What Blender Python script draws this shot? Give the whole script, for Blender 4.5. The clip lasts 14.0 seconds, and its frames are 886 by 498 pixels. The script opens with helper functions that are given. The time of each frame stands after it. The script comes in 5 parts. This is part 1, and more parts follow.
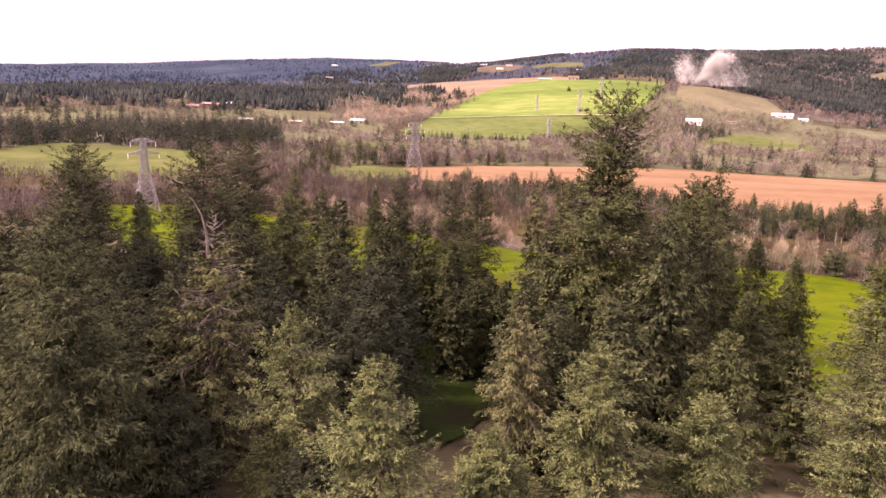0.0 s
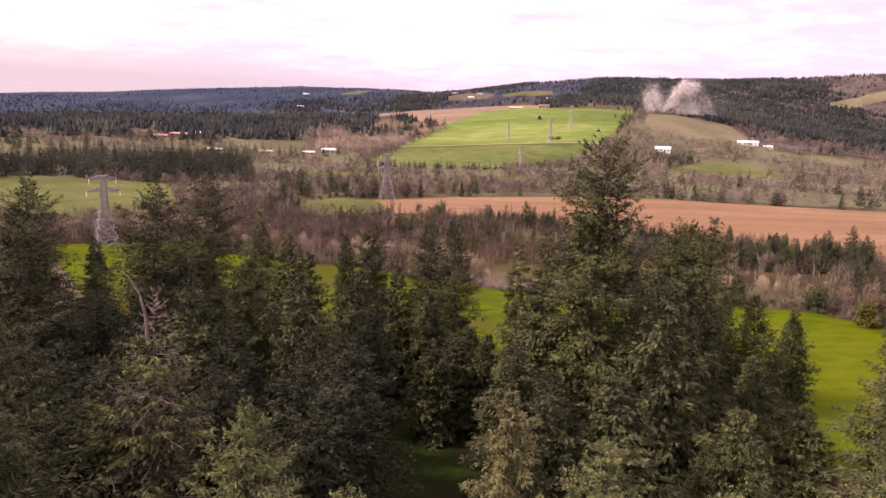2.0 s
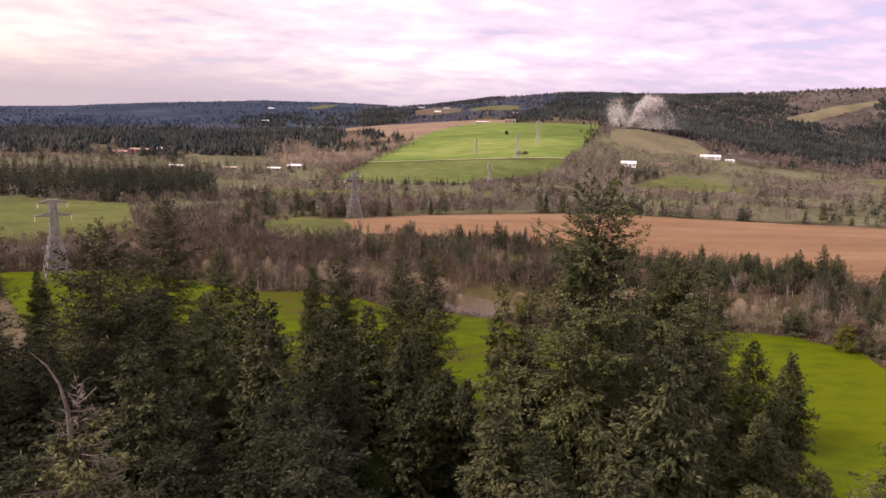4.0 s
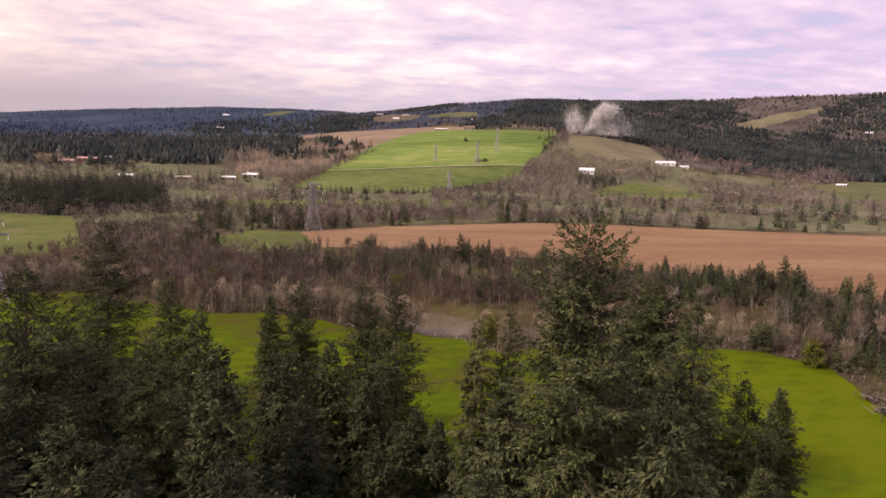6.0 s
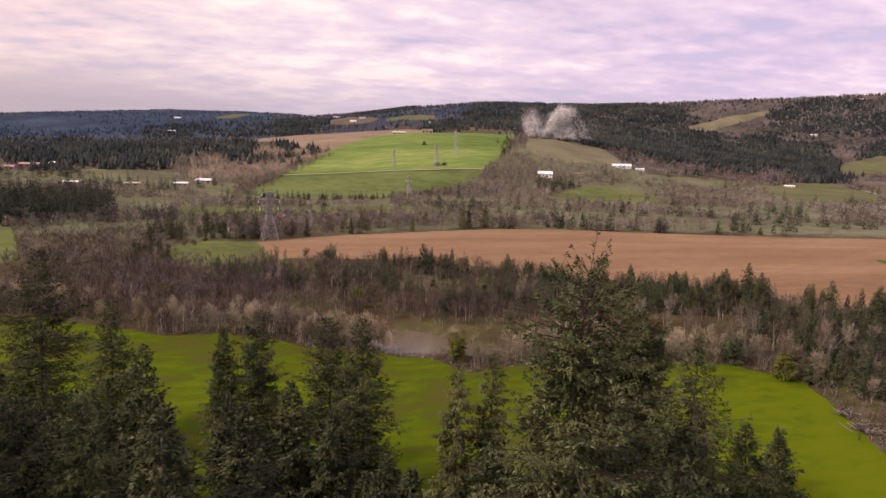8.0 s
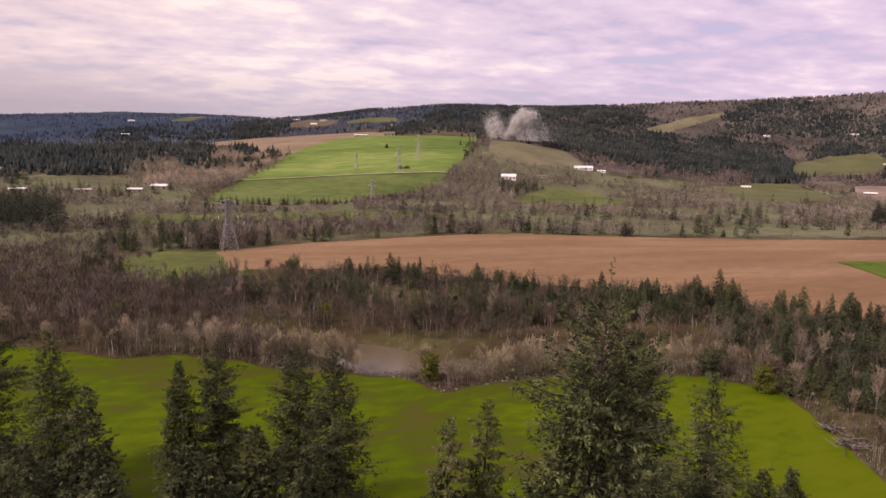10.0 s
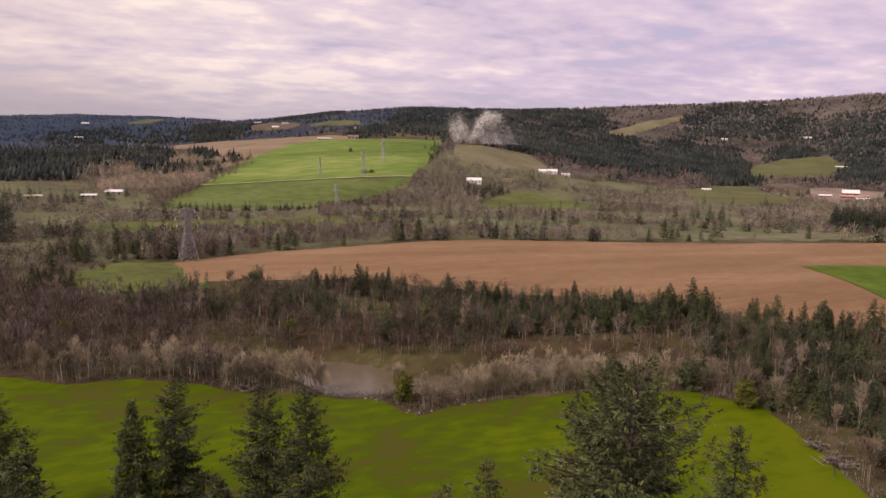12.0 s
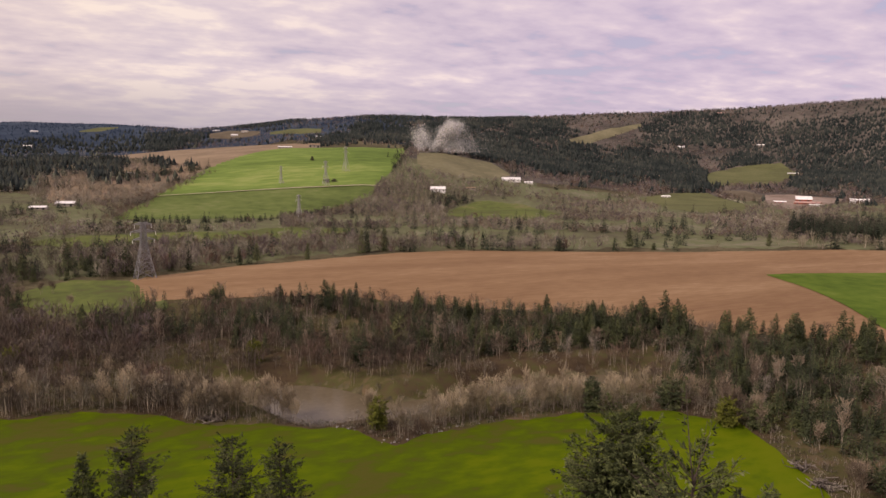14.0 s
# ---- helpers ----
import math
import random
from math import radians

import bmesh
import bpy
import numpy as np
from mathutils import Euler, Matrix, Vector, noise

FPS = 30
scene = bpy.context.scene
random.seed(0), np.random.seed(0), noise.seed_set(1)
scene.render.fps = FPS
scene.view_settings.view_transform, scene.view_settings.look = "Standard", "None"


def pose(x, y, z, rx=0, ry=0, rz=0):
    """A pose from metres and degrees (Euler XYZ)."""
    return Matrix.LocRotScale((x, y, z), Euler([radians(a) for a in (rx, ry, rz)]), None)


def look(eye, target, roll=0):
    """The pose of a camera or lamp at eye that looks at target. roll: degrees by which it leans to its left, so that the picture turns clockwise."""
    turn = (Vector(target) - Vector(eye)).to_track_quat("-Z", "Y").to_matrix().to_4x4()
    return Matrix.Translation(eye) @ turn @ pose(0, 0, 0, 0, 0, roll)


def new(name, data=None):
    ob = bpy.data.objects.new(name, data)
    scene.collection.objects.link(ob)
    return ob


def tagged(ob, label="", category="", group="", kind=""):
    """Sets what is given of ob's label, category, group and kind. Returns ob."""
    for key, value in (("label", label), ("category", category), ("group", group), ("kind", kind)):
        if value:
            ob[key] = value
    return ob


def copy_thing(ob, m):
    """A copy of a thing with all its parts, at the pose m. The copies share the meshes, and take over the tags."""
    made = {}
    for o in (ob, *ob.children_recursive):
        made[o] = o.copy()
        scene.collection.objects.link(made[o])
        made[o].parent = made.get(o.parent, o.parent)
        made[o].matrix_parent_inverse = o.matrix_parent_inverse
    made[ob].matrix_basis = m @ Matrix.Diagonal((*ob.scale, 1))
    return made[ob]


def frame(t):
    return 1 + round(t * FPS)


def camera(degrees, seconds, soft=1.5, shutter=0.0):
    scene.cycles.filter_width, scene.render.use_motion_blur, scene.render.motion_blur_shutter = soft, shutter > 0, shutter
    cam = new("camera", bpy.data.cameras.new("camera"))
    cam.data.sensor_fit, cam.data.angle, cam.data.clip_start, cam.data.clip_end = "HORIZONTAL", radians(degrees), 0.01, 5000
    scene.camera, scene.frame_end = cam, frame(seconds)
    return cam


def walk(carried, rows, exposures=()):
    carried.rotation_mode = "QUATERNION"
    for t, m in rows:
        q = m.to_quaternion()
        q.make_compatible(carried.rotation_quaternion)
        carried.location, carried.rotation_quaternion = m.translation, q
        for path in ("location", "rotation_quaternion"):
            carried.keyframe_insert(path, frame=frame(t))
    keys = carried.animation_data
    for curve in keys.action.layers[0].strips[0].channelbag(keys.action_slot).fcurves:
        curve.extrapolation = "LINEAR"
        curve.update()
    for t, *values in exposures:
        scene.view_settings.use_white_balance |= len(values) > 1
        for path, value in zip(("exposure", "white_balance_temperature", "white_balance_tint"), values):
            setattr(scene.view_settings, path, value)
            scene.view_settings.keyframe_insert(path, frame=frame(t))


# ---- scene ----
cam = camera(67.8, 14.0)
PATH = [
    (0, (1.996, 4.891, 61.441), (2.002, 6.841, 61.0), 1.9),
    (0.5, (1.88, 7.382, 62.141), (1.901, 9.338, 61.725), 1.8),
    (1, (1.675, 9.821, 62.847), (1.714, 11.782, 62.453), 1.8),
    (1.5, (1.593, 12.153, 63.597), (1.655, 14.116, 63.221), 1.7),
    (2, (1.422, 14.466, 64.396), (1.507, 16.431, 64.035), 1.7),
    (2.5, (1.176, 16.912, 65.146), (1.282, 18.878, 64.798), 1.7),
    (3, (0.935, 19.39, 65.935), (1.064, 21.357, 65.599), 1.7),
    (5.5, (0.137, 30.613, 69.701), (0.408, 32.571, 69.397), 1.4),
    (6, (-0.065, 32.854, 70.459), (0.237, 34.808, 70.16), 1.4),
    (6.5, (-0.282, 35.169, 71.089), (0.05, 37.119, 70.793), 1.3),
    (7, (-0.327, 37.705, 71.842), (0.039, 39.649, 71.549), 1.3),
    (7.5, (-0.554, 40.098, 72.734), (-0.16, 42.037, 72.442), 1.3),
    (8, (-0.494, 43.016, 73.486), (-0.069, 44.949, 73.196), 1.2),
    (10.5, (-0.87, 55.79, 76.348), (-0.309, 57.689, 76.067), 0.9),
    (11, (-0.845, 58.208, 76.937), (-0.256, 60.099, 76.658), 0.9),
    (11.5, (-0.838, 60.52, 77.701), (-0.222, 62.403, 77.424), 0.8),
    (12, (-0.872, 63.184, 78.221), (-0.234, 65.06, 77.947), 0.8),
    (12.5, (-0.868, 65.324, 78.991), (-0.203, 67.19, 78.721), 0.7),
    (13, (-1.028, 67.815, 79.565), (-0.338, 69.673, 79.299), 0.7),
    (13.5, (-1.154, 69.919, 80.322), (-0.435, 71.767, 80.062), 0.6),
    (14, (-1.307, 72.254, 80.747), (-0.562, 74.093, 80.496), 0.6),
]
walk(cam, [(t, look(eye, target, roll)) for t, eye, target, roll in PATH],
     [(0, 1.36, 7200, 49), (1.5, 0.88, 7100, 49), (3, 0.50, 6900, 39), (6.5, 0.16, 6800, 34), (10, 0.02, 6800, 33), (14, -0.18, 6950, 26)])

# ---------------------------------------------------------------- light
SUN_AZ, SUN_EL = 262.0, 40.0      # compass bearing from +y towards +x, height over the horizon
world = bpy.data.worlds.new("overcast")
scene.world = world
world.use_nodes = True
wt = world.node_tree
wt.nodes.clear()


def wn(kind, **values):
    n = wt.nodes.new(kind)
    for k, v in values.items():
        n.inputs[k].default_value = v
    return n


def wmath(op, a, b=None, clamp=False):
    n = wt.nodes.new("ShaderNodeMath")
    n.operation, n.use_clamp = op, clamp
    for slot, v in ((0, a), (1, b)):
        if v is None:
            continue
        if isinstance(v, (int, float)):
            n.inputs[slot].default_value = v
        else:
            wt.links.new(v, n.inputs[slot])
    return n.outputs[0]


def ramp(tree, fac, stops):
    n = tree.nodes.new("ShaderNodeValToRGB")
    e = n.color_ramp.elements
    while len(e) < len(stops):
        e.new(0.5)
    for el, (p, c) in zip(e, stops):
        el.position, el.color = p, (*c, 1) if len(c) == 3 else c
    tree.links.new(fac, n.inputs[0])
    return n.outputs[0]


sky = wt.nodes.new("ShaderNodeTexSky")
sky.sky_type, sky.sun_disc = "NISHITA", False
sky.sun_elevation, sky.sun_rotation = radians(SUN_EL), radians(SUN_AZ)
sky.altitude, sky.air_density, sky.dust_density, sky.ozone_density = 100, 1.0, 2.0, 1.0
blue = wn("ShaderNodeBackground", Strength=0.15)
wt.links.new(sky.outputs[0], blue.inputs[0])
coord = wt.nodes.new("ShaderNodeTexCoord")
split = wt.nodes.new("ShaderNodeSeparateXYZ")
wt.links.new(coord.outputs["Generated"], split.inputs[0])
up = wmath("MAXIMUM", split.outputs[2], 0.0)
deep = wmath("ADD", up, 0.15)
flat = wt.nodes.new("ShaderNodeCombineXYZ")
wt.links.new(wmath("MULTIPLY", wmath("DIVIDE", split.outputs[0], deep), 1.3), flat.inputs[0])
wt.links.new(wmath("MULTIPLY", wmath("DIVIDE", split.outputs[1], deep), 1.35), flat.inputs[1])


def cloud_noise(scale, detail, rough, shift, stretch=1.0):
    m = wt.nodes.new("ShaderNodeMapping")
    m.inputs["Location"].default_value = (shift, shift * 0.7, 0)
    m.inputs["Scale"].default_value = (1 / stretch, stretch, 1)
    wt.links.new(flat.outputs[0], m.inputs[0])
    n = wn("ShaderNodeTexNoise", Scale=scale, Detail=detail, Roughness=rough)
    wt.links.new(m.outputs[0], n.inputs["Vector"])
    return n.outputs[0]


big, small, fine = cloud_noise(0.42, 3, 0.5, 3.1), cloud_noise(2.6, 4, 0.55, 7.7, 1.15), cloud_noise(5.5, 4, 0.5, 1.7, 1.1)
lump = wmath("ADD", wmath("MULTIPLY", big, 0.46), wmath("ADD", wmath("MULTIPLY", small, 0.36), wmath("MULTIPLY", fine, 0.18)))
shade = ramp(wt, lump, ((0.41, (0.66, 0.62, 0.71)), (0.47, (0.76, 0.72, 0.78)), (0.53, (0.87, 0.82, 0.83)), (0.59, (1.06, 1.0, 0.90))))
low = wmath("MULTIPLY", wmath("SUBTRACT", 0.125, up), 15.0, clamp=True)
bank = wmath("MULTIPLY", low, wmath("SUBTRACT", 0.74, wmath("MULTIPLY", split.outputs[0], 0.9), clamp=True))
dim = wt.nodes.new("ShaderNodeMix")
dim.data_type = "RGBA"
wt.links.new(bank, dim.inputs[0])
wt.links.new(shade, dim.inputs[6])
dim.inputs[7].default_value = (0.47, 0.46, 0.53, 1)
glow = ramp(wt, wmath("ADD", wmath("MULTIPLY", split.outputs[0], 0.5), 0.5), ((0.30, (1.10, 1.05, 0.92)), (0.5, (1.0, 1.0, 0.99)), (0.8, (0.95, 0.93, 1.03))))
lit = wt.nodes.new("ShaderNodeMix")
lit.data_type, lit.blend_type = "RGBA", "MULTIPLY"
lit.inputs[0].default_value = 1.0
wt.links.new(dim.outputs[2], lit.inputs[6])
wt.links.new(glow, lit.inputs[7])
cloud = wn("ShaderNodeBackground", Strength=0.92)
wt.links.new(lit.outputs[2], cloud.inputs[0])
cover = ramp(wt, lump, ((0.40, (0.68, 0.68, 0.68)), (0.445, (1, 1, 1))))
both = wt.nodes.new("ShaderNodeMixShader")
wt.links.new(cover, both.inputs[0])
wt.links.new(blue.outputs[0], both.inputs[1])
wt.links.new(cloud.outputs[0], both.inputs[2])
out = wt.nodes.new("ShaderNodeOutputWorld")
wt.links.new(both.outputs[0], out.inputs[0])

sun = new("sun", bpy.data.lights.new("sun", "SUN"))
sun.data.energy, sun.data.angle, sun.data.color = 3.3, radians(10), (1.0, 0.93, 0.82)
sun_way = Vector((math.sin(radians(SUN_AZ)) * math.cos(radians(SUN_EL)), math.cos(radians(SUN_AZ)) * math.cos(radians(SUN_EL)), math.sin(radians(SUN_EL))))
sun.matrix_world = look(sun_way * 300, (0, 0, 0))


# ---------------------------------------------------------------- materials
def material(name, stops, scale=0.3, fine=4.0, rough=0.85, per="", spread=0.0, bump=0.0, stretch=(1, 1, 1), spec=0.25, metal=0.0, drift=None):
    """stops: colours from dark to light along a noise of two scales. per: what shifts the shade, object or island."""
    m = bpy.data.materials.new(name)
    m.use_nodes = True
    t = m.node_tree
    b = t.nodes["Principled BSDF"]
    b.inputs["Roughness"].default_value, b.inputs["Metallic"].default_value = rough, metal
    b.inputs["Specular IOR Level"].default_value = spec
    c = t.nodes.new("ShaderNodeTexCoord")
    mp = t.nodes.new("ShaderNodeMapping")
    mp.inputs["Scale"].default_value = stretch
    t.links.new(c.outputs["Object"], mp.inputs[0])
    def nz(s, d):
        n = t.nodes.new("ShaderNodeTexNoise")
        n.inputs["Scale"].default_value, n.inputs["Detail"].default_value, n.inputs["Roughness"].default_value = s, d, 0.6
        t.links.new(mp.outputs[0], n.inputs["Vector"])
        return n.outputs[0]
    def mt(op, a, k):
        n = t.nodes.new("ShaderNodeMath")
        n.operation = op
        for slot, v in ((0, a), (1, k)):
            if isinstance(v, (int, float)):
                n.inputs[slot].default_value = v
            else:
                t.links.new(v, n.inputs[slot])
        return n.outputs[0]
    wide, grain = nz(scale, 3), nz(fine, 4)
    fac = mt("ADD", mt("MULTIPLY", wide, 0.9), mt("SUBTRACT", mt("MULTIPLY", grain, 0.6), 0.25))
    if per:
        if per == "object":
            r = t.nodes.new("ShaderNodeObjectInfo").outputs["Random"]
        else:
            r = t.nodes.new("ShaderNodeNewGeometry").outputs["Random Per Island"]
        fac = mt("ADD", fac, mt("MULTIPLY", mt("SUBTRACT", r, 0.5), spread))
    if drift:                                  # lusher towards one end, from x to x
        xyz, grow = t.nodes.new("ShaderNodeSeparateXYZ"), t.nodes.new("ShaderNodeMapRange")
        t.links.new(c.outputs["Object"], xyz.inputs[0])
        t.links.new(xyz.outputs[0], grow.inputs[0])
        for slot, v in zip((1, 2, 3, 4), (drift[0], drift[1], 0.0, drift[2])):
            grow.inputs[slot].default_value = v
        fac = mt("ADD", fac, grow.outputs[0])
    n = len(stops)
    col = ramp(t, fac, [(0.3 + 0.4 * i / (n - 1), s) for i, s in enumerate(stops)])
    t.links.new(col, b.inputs["Base Color"])
    if bump:
        bp = t.nodes.new("ShaderNodeBump")
        bp.inputs["Strength"].default_value, bp.inputs["Distance"].default_value = 0.6, bump
        t.links.new(fac, bp.inputs["Height"])
        t.links.new(bp.outputs[0], b.inputs["Normal"])
    return m


M_GROUND = material("rough_winter_ground", ((0.040, 0.035, 0.022), (0.072, 0.062, 0.036), (0.105, 0.092, 0.052), (0.145, 0.125, 0.078)), 0.012, 0.25, bump=0.3, spec=0.03)
M_MEADOW = material("spring_grass", ((0.062, 0.072, 0.008), (0.071, 0.070, 0.012), (0.057, 0.082, 0.004), (0.067, 0.102, 0.002), (0.085, 0.118, 0.002), (0.096, 0.124, 0.003)), 0.016, 0.16, bump=0.12, spec=0.03, stretch=(0.7, 1.3, 1), drift=(15, 150, 0.07))
# tree shade over the lawn is put into this dark grass colour
M_LAWN = material("shade_darkened_grass", ((0.020, 0.015, 0.010), (0.015, 0.024, 0.006), (0.021, 0.036, 0.007), (0.031, 0.052, 0.008)), 0.08, 0.9, bump=0.1, spec=0.03)
M_SOIL = material("ploughed_soil", ((0.180, 0.108, 0.059), (0.209, 0.129, 0.070), (0.242, 0.154, 0.085), (0.284, 0.191, 0.113)), 0.014, 0.2, bump=0.2, stretch=(0.4, 1.7, 1), spec=0.03)
M_CROP = material("young_crop", ((0.078, 0.122, 0.028), (0.112, 0.170, 0.038), (0.155, 0.222, 0.052), (0.235, 0.275, 0.085)), 0.004, 0.05, stretch=(0.5, 1.5, 1), spec=0.03)
M_CROP_DARK = material("dark_young_crop", ((0.050, 0.085, 0.012), (0.070, 0.115, 0.015), (0.095, 0.142, 0.020), (0.13, 0.165, 0.035)), 0.008, 0.1, spec=0.03)
M_CROP_LOW = material("duller_young_crop", ((0.066, 0.090, 0.026), (0.088, 0.120, 0.034), (0.115, 0.150, 0.044), (0.15, 0.17, 0.065)), 0.006, 0.06, spec=0.03)
M_PASTURE = material("olive_pasture", ((0.082, 0.084, 0.040), (0.105, 0.112, 0.048), (0.135, 0.136, 0.062)), 0.010, 0.1, spec=0.03)
M_LANE = material("tan_gravel", ((0.297, 0.263, 0.176), (0.419, 0.371, 0.257)), 0.05, 0.8, spec=0.03)
M_OLIVE = material("olive_winter_grass", ((0.120, 0.110, 0.066), (0.158, 0.146, 0.084), (0.20, 0.182, 0.110)), 0.012, 0.1, spec=0.03)
M_GRASS = material("rough_pasture", ((0.085, 0.078, 0.038), (0.082, 0.100, 0.032), (0.105, 0.130, 0.036), (0.15, 0.14, 0.065)), 0.012, 0.12, spec=0.03)
M_BANKGRASS = material("bank_grass_and_litter", ((0.049, 0.035, 0.022), (0.074, 0.053, 0.031), (0.068, 0.066, 0.025), (0.114, 0.082, 0.049)), 0.03, 0.3, bump=0.2, spec=0.03)
M_TAN = material("dry_stubble", ((0.17, 0.13, 0.085), (0.22, 0.165, 0.11), (0.27, 0.205, 0.135)), 0.01, 0.1, spec=0.03)
M_TRACK = material("pale_gravel", ((0.38, 0.34, 0.26), (0.50, 0.46, 0.36)), 0.05, 0.8, spec=0.03)
M_BARK = material("conifer_bark", ((0.035, 0.026, 0.02), (0.075, 0.055, 0.045), (0.12, 0.095, 0.08)), 0.8, 6.0, per="object", spread=0.2, stretch=(3, 3, 0.5), bump=0.03)
M_DEAD = material("dead_grey_wood", ((0.10, 0.082, 0.066), (0.17, 0.145, 0.12), (0.25, 0.22, 0.185)), 0.8, 6.0, bump=0.02)
M_FIR = material("fir_needles", ((0.022, 0.027, 0.013), (0.047, 0.058, 0.023), (0.087, 0.103, 0.038), (0.154, 0.170, 0.067)), 0.25, 1.6, rough=0.75, per="island", spread=0.26, spec=0.08)
M_FIR_OLIVE = material("olive_cedar_needles", ((0.027, 0.030, 0.014), (0.056, 0.064, 0.026), (0.103, 0.110, 0.043), (0.174, 0.176, 0.074)), 0.25, 1.6, rough=0.75, per="island", spread=0.26, spec=0.08)
# lighter copy of the fir needles: sunlight put into the colour
M_FIR_SUNLIT = material("sunlit_fir_needles", ((0.033, 0.044, 0.021), (0.073, 0.090, 0.035), (0.134, 0.159, 0.059), (0.231, 0.253, 0.102)), 0.25, 1.6, rough=0.75, per="island", spread=0.28, spec=0.08)
# two darker copies of the fir needles: grove shade put into the colour
M_FIR_SHADE = material("deep_shade_fir_needles", ((0.011, 0.013, 0.008), (0.021, 0.026, 0.015), (0.039, 0.045, 0.025), (0.067, 0.075, 0.040)), 0.25, 1.6, rough=0.8, per="island", spread=0.24, spec=0.06)
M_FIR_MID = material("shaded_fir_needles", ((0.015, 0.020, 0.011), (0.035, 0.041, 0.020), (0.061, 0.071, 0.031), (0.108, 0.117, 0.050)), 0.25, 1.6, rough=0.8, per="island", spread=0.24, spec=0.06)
M_CEDAR = material("cedar_fronds", ((0.041, 0.045, 0.018), (0.082, 0.090, 0.032), (0.139, 0.140, 0.055), (0.197, 0.190, 0.085)), 0.3, 1.6, rough=0.7, per="island", spread=0.3, spec=0.2)
M_FIR_BELT = material("belt_conifer_needles", ((0.024, 0.032, 0.018), (0.051, 0.062, 0.028), (0.087, 0.101, 0.041), (0.138, 0.146, 0.055)), 0.12, 1.0, rough=0.75, per="object", spread=0.25, spec=0.15)
M_ALDER = material("pale_alder_bark", ((0.180, 0.150, 0.117), (0.285, 0.240, 0.188), (0.420, 0.360, 0.285)), 0.3, 2.0, per="object", spread=0.5, spec=0.1)
M_TWIG_PALE = material("pale_alder_twigs", ((0.198, 0.159, 0.107), (0.316, 0.261, 0.177), (0.451, 0.370, 0.255)), 0.25, 1.5, per="object", spread=0.4, spec=0.03)
M_TWIG = material("bare_twigs", ((0.098, 0.074, 0.057), (0.178, 0.136, 0.101), (0.276, 0.218, 0.161)), 0.25, 1.5, per="object", spread=0.6, spec=0.03)
# slightly blue: a little distance haze is put into the conifers' colour
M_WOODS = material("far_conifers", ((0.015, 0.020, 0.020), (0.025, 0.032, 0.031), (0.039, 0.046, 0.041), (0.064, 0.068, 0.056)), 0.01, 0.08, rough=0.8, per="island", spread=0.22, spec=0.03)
M_BRUSH = material("bare_winter_brush", ((0.074, 0.062, 0.051), (0.127, 0.108, 0.086), (0.186, 0.159, 0.127), (0.259, 0.222, 0.175)), 0.008, 0.09, rough=0.9, per="island", spread=0.18, spec=0.03)
M_BRUSH_FAR = material("pale_winter_brush", ((0.142, 0.128, 0.101), (0.223, 0.202, 0.158), (0.299, 0.271, 0.213), (0.378, 0.341, 0.273)), 0.008, 0.07, rough=0.9, per="island", spread=0.20, spec=0.03)
M_VALLEY = material("dry_valley_grass", ((0.078, 0.072, 0.048), (0.107, 0.105, 0.061), (0.119, 0.130, 0.064), (0.168, 0.157, 0.107)), 0.010, 0.09, spec=0.03)
M_LOT = material("bare_dirt_lot", ((0.160, 0.120, 0.092), (0.232, 0.180, 0.144), (0.288, 0.232, 0.192)), 0.02, 0.15, spec=0.03)
M_PLOT = material("dug_brown_plot", ((0.085, 0.068, 0.046), (0.115, 0.094, 0.064), (0.155, 0.13, 0.09)), 0.012, 0.1, spec=0.03)
# the blue of distance haze is put into the forest's base colour
M_FOREST_HAZE = material("haze_blue_forest", ((0.020, 0.033, 0.054), (0.028, 0.042, 0.066), (0.036, 0.053, 0.079), (0.052, 0.069, 0.096)), 0.004, 0.03, rough=0.9, spec=0.03)
M_HILL = material("leafless_hill_woods", ((0.047, 0.043, 0.038), (0.077, 0.068, 0.059), (0.108, 0.094, 0.081), (0.141, 0.122, 0.102)), 0.006, 0.05, rough=0.9, spec=0.03)
M_BRUSH_DARK = material("dark_wet_brush", ((0.049, 0.038, 0.030), (0.084, 0.066, 0.051), (0.124, 0.100, 0.076)), 0.01, 0.09, rough=0.9, per="island", spread=0.15, spec=0.03)
M_BRUSH_RED = material("reddish_brush", ((0.090, 0.060, 0.046), (0.150, 0.103, 0.079), (0.210, 0.150, 0.116)), 0.01, 0.09, rough=0.9, per="island", spread=0.15, spec=0.03)
M_MAUVE = material("mauve_bare_woods", ((0.084, 0.063, 0.064), (0.126, 0.097, 0.098), (0.175, 0.137, 0.135), (0.226, 0.181, 0.177)), 0.008, 0.09, rough=0.9, per="island", spread=0.22, spec=0.03)
M_BUSH = material("yellow_green_leaves", ((0.06, 0.07, 0.015), (0.11, 0.12, 0.022), (0.17, 0.17, 0.035)), 0.3, 1.5, rough=0.8, per="island", spread=0.2, spec=0.05)
M_WOODS_MID = material("valley_conifers", ((0.026, 0.031, 0.026), (0.048, 0.056, 0.042), (0.078, 0.085, 0.062), (0.125, 0.130, 0.095)), 0.01, 0.1, rough=0.8, per="island", spread=0.45, spec=0.05)
M_WOODS_NEAR = material("valley_firs", ((0.015, 0.021, 0.015), (0.029, 0.038, 0.026), (0.048, 0.060, 0.039), (0.081, 0.092, 0.060)), 0.02, 0.1, rough=0.8, per="island", spread=0.15, spec=0.05)
M_WILLOW = material("budding_brush", ((0.128, 0.114, 0.080), (0.205, 0.184, 0.130), (0.285, 0.255, 0.182)), 0.01, 0.08, rough=0.9, per="island", spread=0.2, spec=0.03)
